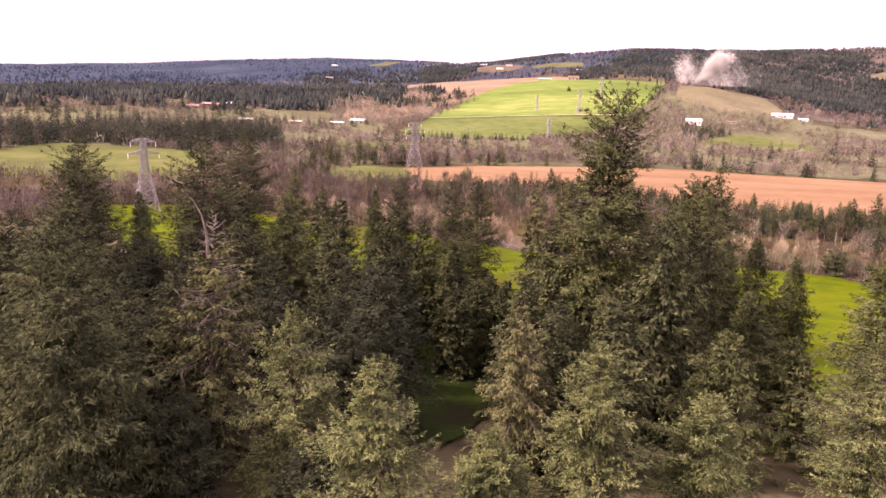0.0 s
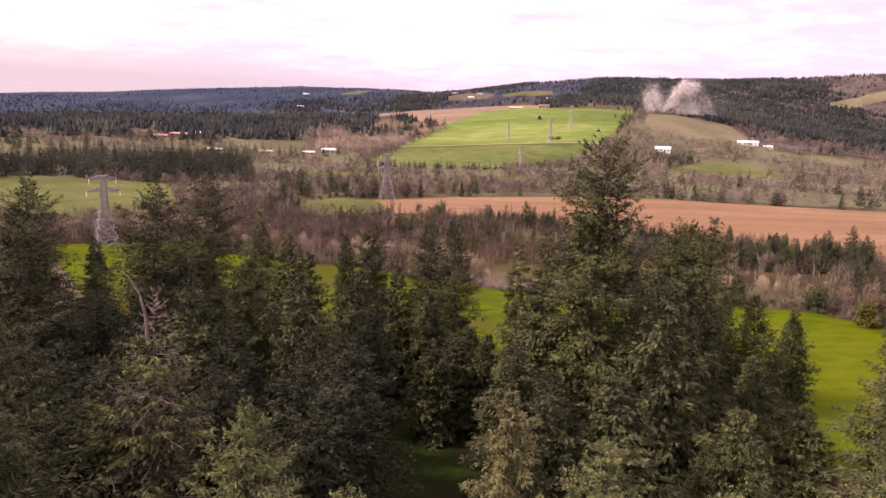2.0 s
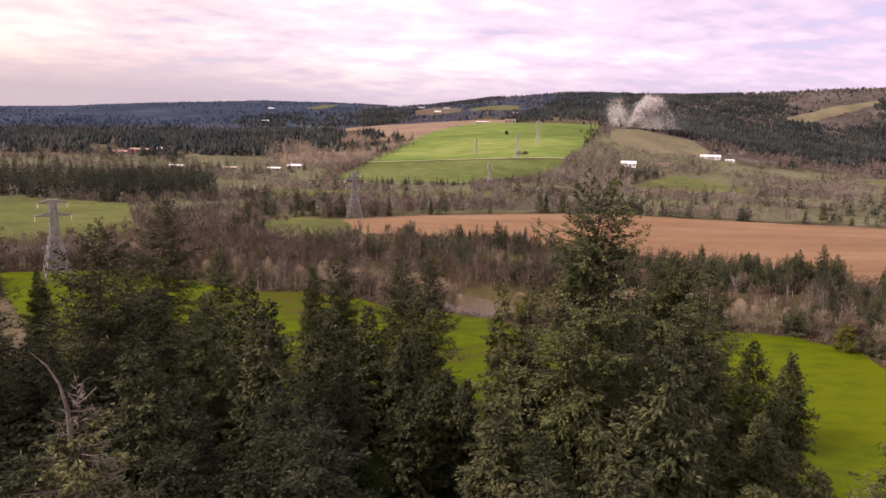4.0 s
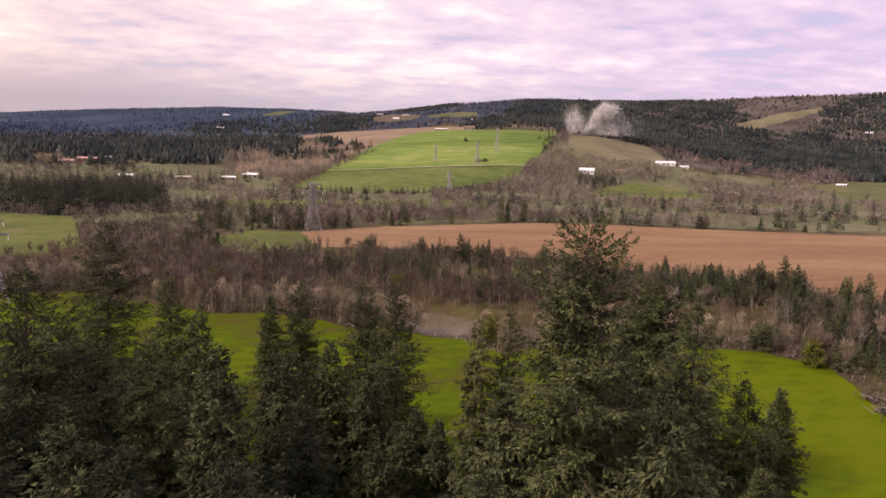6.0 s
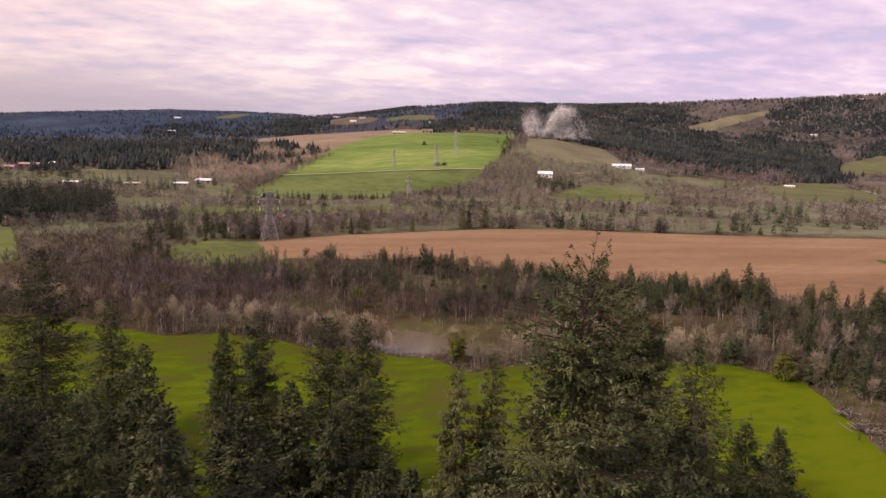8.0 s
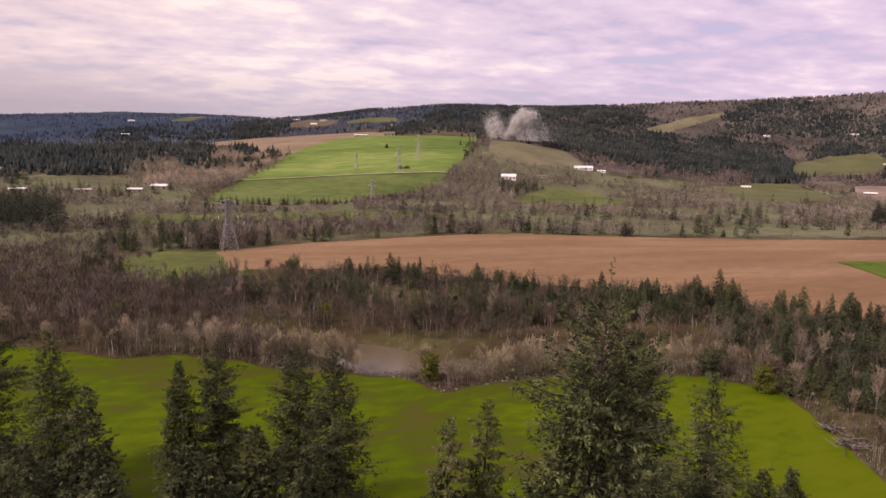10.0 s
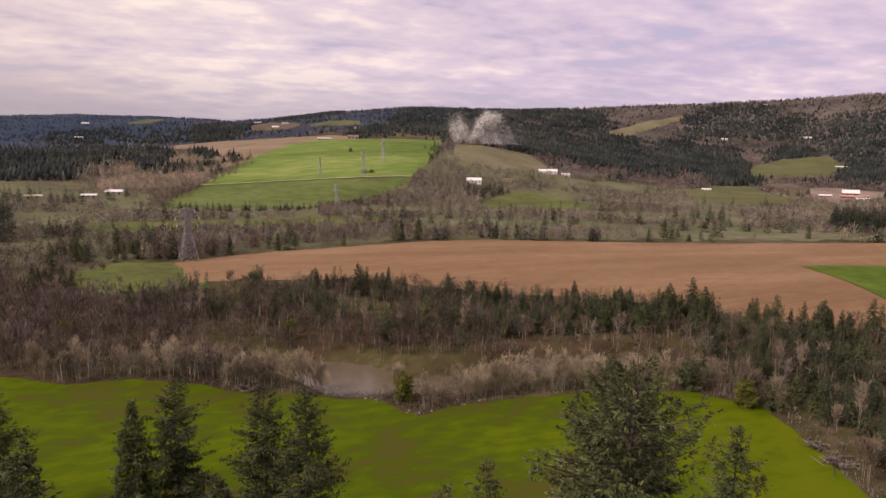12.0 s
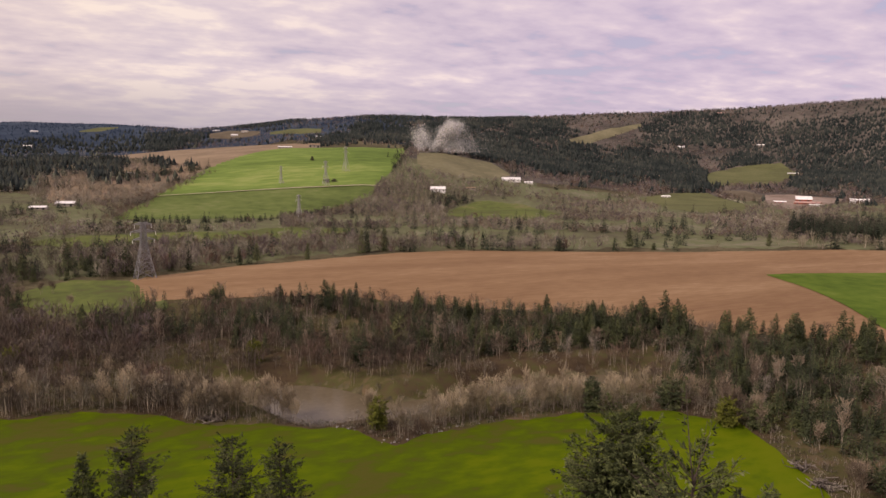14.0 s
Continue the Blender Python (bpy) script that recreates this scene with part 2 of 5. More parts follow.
M_STEEL = material("galvanised_steel", ((0.17, 0.165, 0.165), (0.23, 0.225, 0.225), (0.31, 0.305, 0.305)), 0.5, 3, rough=0.6)
M_STEEL_PALE = material("bright_galvanised_steel", ((0.30, 0.295, 0.28), (0.38, 0.37, 0.355), (0.46, 0.45, 0.43)), 0.5, 3, rough=0.6)
M_WHITE = material("white_sheet_metal", ((0.62, 0.60, 0.58), (0.76, 0.74, 0.72), (0.82, 0.80, 0.78)), 0.2, 1.5, rough=0.5)
M_WALL = material("weathered_siding", ((0.30, 0.26, 0.22), (0.42, 0.37, 0.32)), 0.3, 2.5)
M_RED = material("red_painted_boards", ((0.24, 0.07, 0.05), (0.34, 0.10, 0.07)), 0.3, 2.5)
M_PINK = material("faded_tile_roof", ((0.340, 0.204, 0.170), (0.442, 0.281, 0.238)), 0.3, 2.5)
M_DARKWIN = material("dark_opening", ((0.02, 0.02, 0.022), (0.045, 0.045, 0.05)), 0.3, 2.0, rough=0.25)
M_ROCK = material("bank_stones", ((0.13, 0.12, 0.105), (0.22, 0.205, 0.18), (0.33, 0.31, 0.28)), 0.6, 3.0, per="object", spread=0.5)
M_DRIFT = material("weathered_logs", ((0.065, 0.052, 0.042), (0.12, 0.10, 0.082), (0.20, 0.172, 0.145)), 0.6, 4.0, per="object", spread=0.5, bump=0.02)

M_WATER = material("brown_river_water", ((0.095, 0.075, 0.045), (0.135, 0.108, 0.066)), 0.05, 0.5, rough=0.22, spec=0.32)
_wb = M_WATER.node_tree.nodes["Principled BSDF"]
_wz = M_WATER.node_tree.nodes.new("ShaderNodeTexNoise")
_wz.inputs["Scale"].default_value = 0.9
_bp = M_WATER.node_tree.nodes.new("ShaderNodeBump")
_bp.inputs["Strength"].default_value, _bp.inputs["Distance"].default_value = 0.25, 0.06
M_WATER.node_tree.links.new(_wz.outputs[0], _bp.inputs["Height"])
M_WATER.node_tree.links.new(_bp.outputs[0], _wb.inputs["Normal"])

M_SMOKE = bpy.data.materials.new("thin_white_smoke")
M_SMOKE.use_nodes = True
_sb = M_SMOKE.node_tree.nodes["Principled BSDF"]
_sb.inputs["Base Color"].default_value = (0.94, 0.92, 0.89, 1)
_sb.inputs["Roughness"].default_value, _sb.inputs["Specular IOR Level"].default_value = 1.0, 0.0
_sb.inputs["Alpha"].default_value = 0.15


# ---------------------------------------------------------------- ground
HUB = (0.0, 72.0)


def smooth(t):
    t = np.clip(t, 0.0, 1.0)
    return t * t * (3 - 2 * t)


# bearings, and along each the foot, shoulder and crest of the hills
RELIEF_AZ = (-60, -34, -20, -10, -5, 1, 5, 9, 15, 22, 30, 40, 50, 62)
FOOT_D = (700, 800, 850, 900, 915, 932, 942, 950, 950, 1000, 1100, 1500, 1600, 1600)
SHOULDER_D = (1800, 1800, 1800, 1800, 1750, 1694, 1669, 1650, 1650, 1700, 1900, 2200, 2300, 2300)
SHOULDER_Z = (45, 50, 60, 75, 85, 98, 109, 118, 122, 115, 85, 75, 60, 60)
CREST_D = (4300, 4300, 4200, 4000, 3900, 3200, 3200, 3150, 2900, 2900, 3100, 3300, 3300, 3200)
CREST_Z = (150, 165, 225, 278, 272, 222, 250, 278, 280, 280, 302, 326, 358, 372)
RIVER_AZ = (-10, 0, 5, 8, 11, 13.5, 17.5, 21, 28, 37, 45)
RIVER_D = (256, 246, 231, 222, 218, 215, 207, 213, 234, 250, 254)
def terrain(x, y):
    x, y = np.asarray(x, float), np.asarray(y, float)
    d = np.hypot(x, y - 72)
    a = np.degrees(np.arctan2(x, y - 72))
    back = smooth((np.abs(a) - 70) / 30)
    a = np.clip(a, -60, 62)
    foot, sd, sz, cd, cz = (np.interp(a, RELIEF_AZ, r) for r in (FOOT_D, SHOULDER_D, SHOULDER_Z, CREST_D, CREST_Z))
    plain = 5 + 1.5 * smooth((d - 250) / 90) + 5 * smooth((d - 560) / 350)
    z = plain + 2.5 * np.exp(-(((d - 430) / 110) ** 2)) * smooth((a + 25) / 25)
    z = z + (sz - 12) * smooth((d - foot) / (sd - foot)) * .5 + (sz - 12) * np.clip((d - foot) / (sd - foot), 0, 1) * .5
    z = z + (cz - sz) * smooth((d - sd) / (cd - sd))
    river = np.interp(a, RIVER_AZ, RIVER_D)
    z = z - 6.5 * np.exp(-np.abs((d - river) / (12 + 13 * np.exp(-(((a - 10) / 4.5) ** 2)))) ** 4) * smooth((a + 6) / 8) * smooth((44 - a) / 8)
    hill = 19 * smooth((172 - y - 0.22 * x) / 150)
    far = smooth((d - 250) / 150)
    z = (z - 5) * (1 - back) + 5 + hill * (1 - far)
    z = z + 1.2 * np.sin(x * 0.011 + 1) * np.sin(y * 0.013) * smooth((d - 300) / 300) + 9 * np.sin(x * 0.0045 + y * 0.002) * np.sin(y * 0.0037 - x * 0.001) * smooth((d - 1700) / 900)
    return z

def spot(az, r):
    return r * math.sin(radians(az)), HUB[1] + r * math.cos(radians(az))


def polar(x, y):
    return np.degrees(np.arctan2(x, np.asarray(y) - HUB[1])), np.hypot(x, np.asarray(y) - HUB[1])


def height(x, y):
    return float(terrain(x, y))


def wobble(a, seed, size):
    return size * (np.sin(a * 0.9 + seed) + 0.6 * np.sin(a * 2.3 + seed * 2.1) + 0.4 * np.sin(a * 5.1 + seed * 3.7))


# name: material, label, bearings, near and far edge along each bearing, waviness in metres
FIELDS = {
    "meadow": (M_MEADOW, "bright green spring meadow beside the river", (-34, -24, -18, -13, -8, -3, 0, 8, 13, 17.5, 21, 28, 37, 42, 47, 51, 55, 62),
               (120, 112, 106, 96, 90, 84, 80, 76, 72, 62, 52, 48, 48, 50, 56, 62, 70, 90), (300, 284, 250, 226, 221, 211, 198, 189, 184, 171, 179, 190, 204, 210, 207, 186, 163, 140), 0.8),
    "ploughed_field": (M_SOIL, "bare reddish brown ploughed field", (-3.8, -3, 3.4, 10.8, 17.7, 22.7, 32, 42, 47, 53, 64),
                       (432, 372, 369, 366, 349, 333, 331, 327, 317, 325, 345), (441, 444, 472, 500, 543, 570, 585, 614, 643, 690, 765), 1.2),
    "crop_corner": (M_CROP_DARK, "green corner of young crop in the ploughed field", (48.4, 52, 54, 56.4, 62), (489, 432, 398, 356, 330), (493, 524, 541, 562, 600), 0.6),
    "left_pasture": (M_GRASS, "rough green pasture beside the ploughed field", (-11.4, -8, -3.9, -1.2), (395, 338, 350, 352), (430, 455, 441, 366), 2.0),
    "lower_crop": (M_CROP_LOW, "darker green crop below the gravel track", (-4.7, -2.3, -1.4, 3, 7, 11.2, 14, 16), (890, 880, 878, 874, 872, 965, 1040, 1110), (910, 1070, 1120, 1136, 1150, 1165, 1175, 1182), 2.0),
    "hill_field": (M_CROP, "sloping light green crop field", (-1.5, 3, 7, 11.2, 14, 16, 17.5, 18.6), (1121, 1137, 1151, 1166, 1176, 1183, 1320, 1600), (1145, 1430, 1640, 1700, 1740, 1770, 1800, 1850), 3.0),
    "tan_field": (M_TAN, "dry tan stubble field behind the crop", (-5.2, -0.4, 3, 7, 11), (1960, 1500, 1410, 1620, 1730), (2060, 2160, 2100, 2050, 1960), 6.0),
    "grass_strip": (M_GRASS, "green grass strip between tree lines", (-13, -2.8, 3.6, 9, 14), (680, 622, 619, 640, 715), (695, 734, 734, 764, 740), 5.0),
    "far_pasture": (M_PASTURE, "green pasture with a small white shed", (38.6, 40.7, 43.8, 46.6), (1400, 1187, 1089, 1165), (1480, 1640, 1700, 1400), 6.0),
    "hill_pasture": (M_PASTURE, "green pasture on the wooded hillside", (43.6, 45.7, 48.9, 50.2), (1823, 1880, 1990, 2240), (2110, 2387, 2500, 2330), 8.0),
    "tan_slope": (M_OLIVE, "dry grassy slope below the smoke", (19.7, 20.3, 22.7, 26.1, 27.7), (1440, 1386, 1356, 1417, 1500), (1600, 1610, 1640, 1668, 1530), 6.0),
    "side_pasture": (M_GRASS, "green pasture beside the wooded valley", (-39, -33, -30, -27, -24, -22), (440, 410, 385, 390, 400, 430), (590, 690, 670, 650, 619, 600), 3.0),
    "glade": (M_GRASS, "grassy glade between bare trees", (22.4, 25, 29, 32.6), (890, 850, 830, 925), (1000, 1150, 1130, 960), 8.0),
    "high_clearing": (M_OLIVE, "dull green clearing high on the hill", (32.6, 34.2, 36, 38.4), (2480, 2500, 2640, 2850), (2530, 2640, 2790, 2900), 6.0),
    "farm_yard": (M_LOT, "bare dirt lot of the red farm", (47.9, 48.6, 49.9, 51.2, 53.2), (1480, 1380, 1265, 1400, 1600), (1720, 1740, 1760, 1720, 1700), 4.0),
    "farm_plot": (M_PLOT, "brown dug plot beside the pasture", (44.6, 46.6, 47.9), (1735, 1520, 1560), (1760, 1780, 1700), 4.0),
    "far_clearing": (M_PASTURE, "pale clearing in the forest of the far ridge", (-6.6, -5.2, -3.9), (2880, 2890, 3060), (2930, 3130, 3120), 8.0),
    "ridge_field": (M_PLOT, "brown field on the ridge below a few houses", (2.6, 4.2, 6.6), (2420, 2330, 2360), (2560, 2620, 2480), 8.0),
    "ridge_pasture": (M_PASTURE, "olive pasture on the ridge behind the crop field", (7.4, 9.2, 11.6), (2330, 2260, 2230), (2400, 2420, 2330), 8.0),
    "lawn": (M_LAWN, "lawn among the tall firs, tree shade in its colour", (-14, -4, 4, 20), (14, 12, 12, 14), (84, 82, 80, 66), 2.0),
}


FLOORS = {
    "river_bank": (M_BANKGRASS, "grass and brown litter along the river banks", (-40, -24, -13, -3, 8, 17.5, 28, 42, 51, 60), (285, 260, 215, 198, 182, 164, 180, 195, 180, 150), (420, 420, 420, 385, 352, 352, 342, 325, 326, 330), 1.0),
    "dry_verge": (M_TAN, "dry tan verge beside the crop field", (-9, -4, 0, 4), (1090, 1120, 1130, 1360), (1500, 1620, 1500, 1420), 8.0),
    "forest_floor": (M_FOREST_HAZE, "distant dark conifer forest on the ridges, haze blue in its colour", (-62, -30, -10, 0, 8, 16, 24), (1750, 1750, 1800, 2000, 2100, 2000, 1950), (4880, 4880, 4880, 4880, 4880, 4880, 4880), 30.0),
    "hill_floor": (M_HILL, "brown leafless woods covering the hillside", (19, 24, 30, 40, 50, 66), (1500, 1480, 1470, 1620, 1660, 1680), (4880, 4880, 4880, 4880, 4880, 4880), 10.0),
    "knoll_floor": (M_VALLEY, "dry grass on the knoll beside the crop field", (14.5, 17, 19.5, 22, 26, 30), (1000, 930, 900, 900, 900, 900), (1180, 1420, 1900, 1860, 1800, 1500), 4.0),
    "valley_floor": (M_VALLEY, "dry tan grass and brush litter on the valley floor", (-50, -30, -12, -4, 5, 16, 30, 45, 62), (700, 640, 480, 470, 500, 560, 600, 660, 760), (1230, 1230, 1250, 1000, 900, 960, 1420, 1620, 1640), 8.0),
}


def inside(a, r, margin=0.0):
    """True where a field lies."""
    found = np.zeros(np.shape(a), bool)
    for name, (_, _, az, near, far, _) in FIELDS.items():
        found |= (a > az[0]) & (a < az[-1]) & (r > np.interp(a, az, near) - margin) & (r < np.interp(a, az, far) + margin)
    return found


def mesh_object(name, verts, faces, mat, parent=None, smooth_shade=False, slots=None):
    me = bpy.data.meshes.new(name)
    verts, faces = np.asarray(verts, np.float32), np.asarray(faces, np.int32)
    n, k = faces.shape
    me.vertices.add(len(verts))
    me.vertices.foreach_set("co", verts.ravel())
    me.loops.add(n * k)
    me.loops.foreach_set("vertex_index", faces.ravel())
    me.polygons.add(n)
    me.polygons.foreach_set("loop_start", np.arange(0, n * k, k, dtype=np.int32))
    me.polygons.foreach_set("use_smooth", np.full(n, smooth_shade))
    me.update(calc_edges=True)
    for m in mat if isinstance(mat, (tuple, list)) else (mat,):
        me.materials.append(m)
    if slots is not None:
        me.polygons.foreach_set("material_index", np.asarray(slots, np.int32))
    ob = new(name, me)
    if parent:
        ob.parent = parent
    return ob


def part(name, bm, mat, parent, label=""):
    me = bpy.data.meshes.new(name)
    bm.to_mesh(me)
    bm.free()
    me.materials.append(mat)
    ob = new(name, me)
    ob.parent = parent
    if label:
        ob["label"] = label
    return ob


def grid_faces(rows, cols, loop=False):
    i, j = np.meshgrid(np.arange(rows - 1), np.arange(cols if loop else cols - 1), indexing="ij")
    k = (j + 1) % cols
    return np.stack([i * cols + j, i * cols + k, (i + 1) * cols + k, (i + 1) * cols + j], -1).reshape(-1, 4)


def build_ground():
    az = np.concatenate([np.arange(-62, 66, 0.6), np.arange(66, 298, 4)])
    r = np.concatenate([[0.01], np.arange(2, 60, 4), np.arange(60, 340, 5), 340 * np.exp(np.linspace(0, math.log(4900 / 340), 150))])
    a2, r2 = np.meshgrid(az, r)
    x, y = r2 * np.sin(np.radians(a2)), HUB[1] + r2 * np.cos(np.radians(a2))
    z = terrain(x, y)
    shrunk = inside(np.where(a2 > 180, a2 - 360, a2), r2, -6.0 - 0.012 * r2.mean())
    z = z - np.where(shrunk, 0.4 + 0.0012 * r2, 0)
    g = mesh_object("ground", np.stack([x, y, z], -1).reshape(-1, 3), grid_faces(len(r), len(az), True), M_GROUND, None, True)
    tagged(g, "rough winter grass, brush litter and forest floor", "ground", kind="structure")


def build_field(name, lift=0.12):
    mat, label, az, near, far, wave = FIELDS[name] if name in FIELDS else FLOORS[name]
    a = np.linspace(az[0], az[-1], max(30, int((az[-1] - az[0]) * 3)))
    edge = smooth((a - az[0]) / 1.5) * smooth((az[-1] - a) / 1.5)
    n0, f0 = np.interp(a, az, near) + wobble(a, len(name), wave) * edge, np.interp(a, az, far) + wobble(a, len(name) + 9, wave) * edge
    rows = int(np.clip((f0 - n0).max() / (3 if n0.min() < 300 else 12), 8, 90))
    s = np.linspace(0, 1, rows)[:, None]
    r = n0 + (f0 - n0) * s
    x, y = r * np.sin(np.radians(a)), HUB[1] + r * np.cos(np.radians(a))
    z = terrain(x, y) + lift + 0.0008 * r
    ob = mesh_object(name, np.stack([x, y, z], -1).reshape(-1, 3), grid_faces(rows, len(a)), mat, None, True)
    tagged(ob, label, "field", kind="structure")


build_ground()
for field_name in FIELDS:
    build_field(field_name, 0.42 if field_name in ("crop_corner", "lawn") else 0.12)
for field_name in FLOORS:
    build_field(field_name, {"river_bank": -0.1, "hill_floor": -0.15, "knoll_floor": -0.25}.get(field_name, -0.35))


def band(name, mat, label, a0, a1, near, far, lift, cat, level=None):
    """A strip along the bearings, draped on the ground or level."""
    a = np.linspace(a0, a1, 160)
    s = np.linspace(0, 1, 6)[:, None]
    r = near(a) + (far(a) - near(a)) * s
    x, y = r * np.sin(np.radians(a)), HUB[1] + r * np.cos(np.radians(a))
    z = terrain(x, y) + lift if level is None else np.full_like(x, level)
    return tagged(mesh_object(name, np.stack([x, y, z], -1).reshape(-1, 3), grid_faces(6, len(a)), mat, None, True), label, cat, kind="structure")


def river_line(a):
    return np.interp(a, RIVER_AZ, RIVER_D)


band("water", M_WATER, "still brown river water between bare trees", -2, 39, lambda a: river_line(a) - 26, lambda a: river_line(a) + 26, 0, "river", level=0.4)
band("field_track", M_LANE, "pale gravel track across the green field", -1.4, 16.5, lambda a: 1117 + 3.6 * (a + 1.8), lambda a: 1122 + 3.6 * (a + 1.8), 2.2, "track")
band("valley_road", M_TRACK, "pale farm road beside the pasture", 44.2, 46.5, lambda a: 1715 - 128 * (a - 44.2), lambda a: 1729 - 128 * (a - 44.2), 2.5, "road")


# ---------------------------------------------------------------- trees
rng = np.random.default_rng(7)


def unit(v):
    return v / np.maximum(np.linalg.norm(v, axis=-1, keepdims=True), 1e-9)


def kites(p, way, length, width, face):
    """Folded leaf shapes: four corners each, two triangles."""
    side = unit(np.cross(way, face))
    mid = p + way * (length * 0.45)[:, None]
    a, c = p, p + way * length[:, None]
    b = mid + side * (width / 2)[:, None] - face * (width * 0.15)[:, None]
    d = mid - side * (width / 2)[:, None] - face * (width * 0.15)[:, None]
    v = np.stack([a, b, c, d], 1).reshape(-1, 3)
    i = np.arange(len(p))[:, None] * 4
    f = np.concatenate([i + [0, 1, 2], i + [0, 2, 3]])
    return v, f


def tubes(a, b, ra, rb, sides=3):
    """Tapered prisms from points a to points b."""
    way = unit(b - a)
    ref = np.where(np.abs(way[:, 2:3]) > 0.9, [[1.0, 0, 0]], [[0, 0, 1.0]])
    u = unit(np.cross(way, ref))
    w = np.cross(way, u)
    ang = np.arange(sides) * 2 * np.pi / sides
    ring = u[:, None] * np.cos(ang)[None, :, None] + w[:, None] * np.sin(ang)[None, :, None]
    v = np.concatenate([a[:, None] + ring * ra[:, None, None], b[:, None] + ring * rb[:, None, None]], 1).reshape(-1, 3)
    f = []
    i = np.arange(len(a)) * 2 * sides
    for k in range(sides):
        n = (k + 1) % sides
        f += [np.stack([i + k, i + n, i + sides + n], 1), np.stack([i + k, i + sides + n, i + sides + k], 1)]
    return v, np.concatenate(f)


def merge(*pieces):
    vs, fs, off = [], [], 0
    for v, f in pieces:
        vs.append(v)
        fs.append(f + off)
        off += len(v)
    return np.concatenate(vs), np.concatenate(fs)


def trunk_points(h, lean, r, n=9):
    z = np.linspace(-1.0, h, n)
    k = np.linspace(0, 1, n)
    return np.stack([lean[0] * k ** 2 * h + 0.12 * np.sin(z * 0.35 + r), lean[1] * k ** 2 * h + 0.12 * np.cos(z * 0.31 + r), z], -1)


FIR_SHAPE = ((0, 0.03), (0.05, 0.14), (0.15, 0.34), (0.32, 0.60), (0.55, 0.84), (0.8, 1.0), (1, 0.82))


def conifer(name, h, radius, label, mat=None, clear=0.08, limbs=200, twigs=20, sprays=4, size=0.6, droop=0.25, gap=0.0, dead=0.0, group="tall firs on the slope", shape=FIR_SHAPE, slim=0.36, boughs=True, seed=1, category="conifer tree", ragged=0.25, dead_top=0.0):
    """A fir: tapered trunk, limbs all the way up that sag and lift at the tip, and needle sprays in fronds along every limb."""
    g = np.random.default_rng(seed)
    tree = new(name)
    tr = 0.011 * h + 0.05
    spine = trunk_points(h, g.normal(0, 0.012, 2), float(seed))
    k = np.linspace(1, 0.06, len(spine))
    stem = tubes(spine[:-1], spine[1:], tr * k[:-1], tr * k[1:], 7)
    top = (np.arange(limbs) + g.uniform(0, 1, limbs)) / limbs                # 0 at the tip, 1 at the lowest limb
    top = np.sort(top ** 0.85)
    q = np.clip(1 - top * (1 - clear), clear, 0.992)
    turn = np.cumsum(np.full(limbs, 2.4)) + g.normal(0, 0.5, limbs)
    prof = np.interp(top, [a for a, b in shape], [b for a, b in shape])
    lump = 1 + ragged * np.sin(turn * 2 + q * 9 + seed) * np.sin(q * 31 + seed) + 0.5 * ragged * np.sin(q * 57 + turn)
    length = np.maximum(0.35, radius * prof * lump * g.uniform(0.66, 1.10, limbs))
    keep = g.uniform(0, 1, limbs) > gap
    bare = (g.uniform(0, 1, limbs) < dead * (0.4 + 1.2 * (1 - top))) | (top < dead_top)
    root = np.stack([np.interp(q * h, spine[:, 2], spine[:, 0]), np.interp(q * h, spine[:, 2], spine[:, 1]), q * h], -1)
    rise = np.interp(top, [0, 0.06, 0.2, 0.5, 1], [0.95, 0.45, 0.16, 0.0, -0.18]) + g.normal(0, 0.10, limbs)
    out = np.stack([np.cos(turn), np.sin(turn), np.zeros(limbs)], -1)
    sag = droop * (0.3 + 0.7 * top)

    def along(i, s):
        return root[i] + out[i] * (length[i] * s)[:, None] + np.array([0, 0, 1.0]) * (length[i] * (rise[i] * s - sag[i] * s * s + 0.20 * s ** 4))[:, None]

    li = np.arange(limbs)[keep]
    zero, half, one = np.zeros(len(li)), np.full(len(li), 0.5), np.full(len(li), 1.0)
    lr = 0.006 * length[li] + 0.012
    wood = stem if not boughs else merge(stem, tubes(along(li, zero), along(li, half), lr * 1.6, lr), tubes(along(li, half), along(li, one), lr, lr * 0.3))
    mesh_object("trunk", *wood, M_BARK, tree)
    for k in np.arange(limbs)[keep & bare]:
        m = np.full(14, k)
        s = g.uniform(0.2, 1, 14)
        p = along(m, s)
        w = unit(out[m] * 0.6 + g.normal(0, 0.6, (14, 3)) + [0, 0, -0.25])
        e = p + w * (length[m] * 0.34 * g.uniform(0.4, 1, 14))[:, None]
        one_limb = np.array([k])
        snag = merge(tubes(along(one_limb, np.zeros(1)), along(one_limb, np.full(1, 0.5)), np.full(1, 0.075), np.full(1, 0.05)), tubes(along(one_limb, np.full(1, 0.49)), along(one_limb, np.full(1, 1.05)), np.full(1, 0.05), np.full(1, 0.02)), tubes(p, e, np.full(14, 0.028), np.full(14, 0.010)))
        mesh_object("dead_branch", *snag, M_DEAD, tree)["label"] = "bare grey dead branch"
    leafy = np.arange(limbs)[keep & ~bare]
    count = np.maximum(4, (twigs * (0.30 + 0.70 * length[leafy] / radius) * g.uniform(0.55, 1.45, len(leafy))).astype(int))
    i = np.repeat(leafy, count)
    s = g.uniform(0.04, 1.0, len(i)) ** 0.72
    p = along(i, s)
    tangent = unit(along(i, np.minimum(s + 0.05, 1.05)) - along(i, s - 0.02))
    hand = np.where(g.uniform(0, 1, len(i)) < 0.5, 1, -1)
    across = np.cross(tangent, [0, 0, 1.0]) * hand[:, None]
    hang = -0.10 - 0.55 * droop
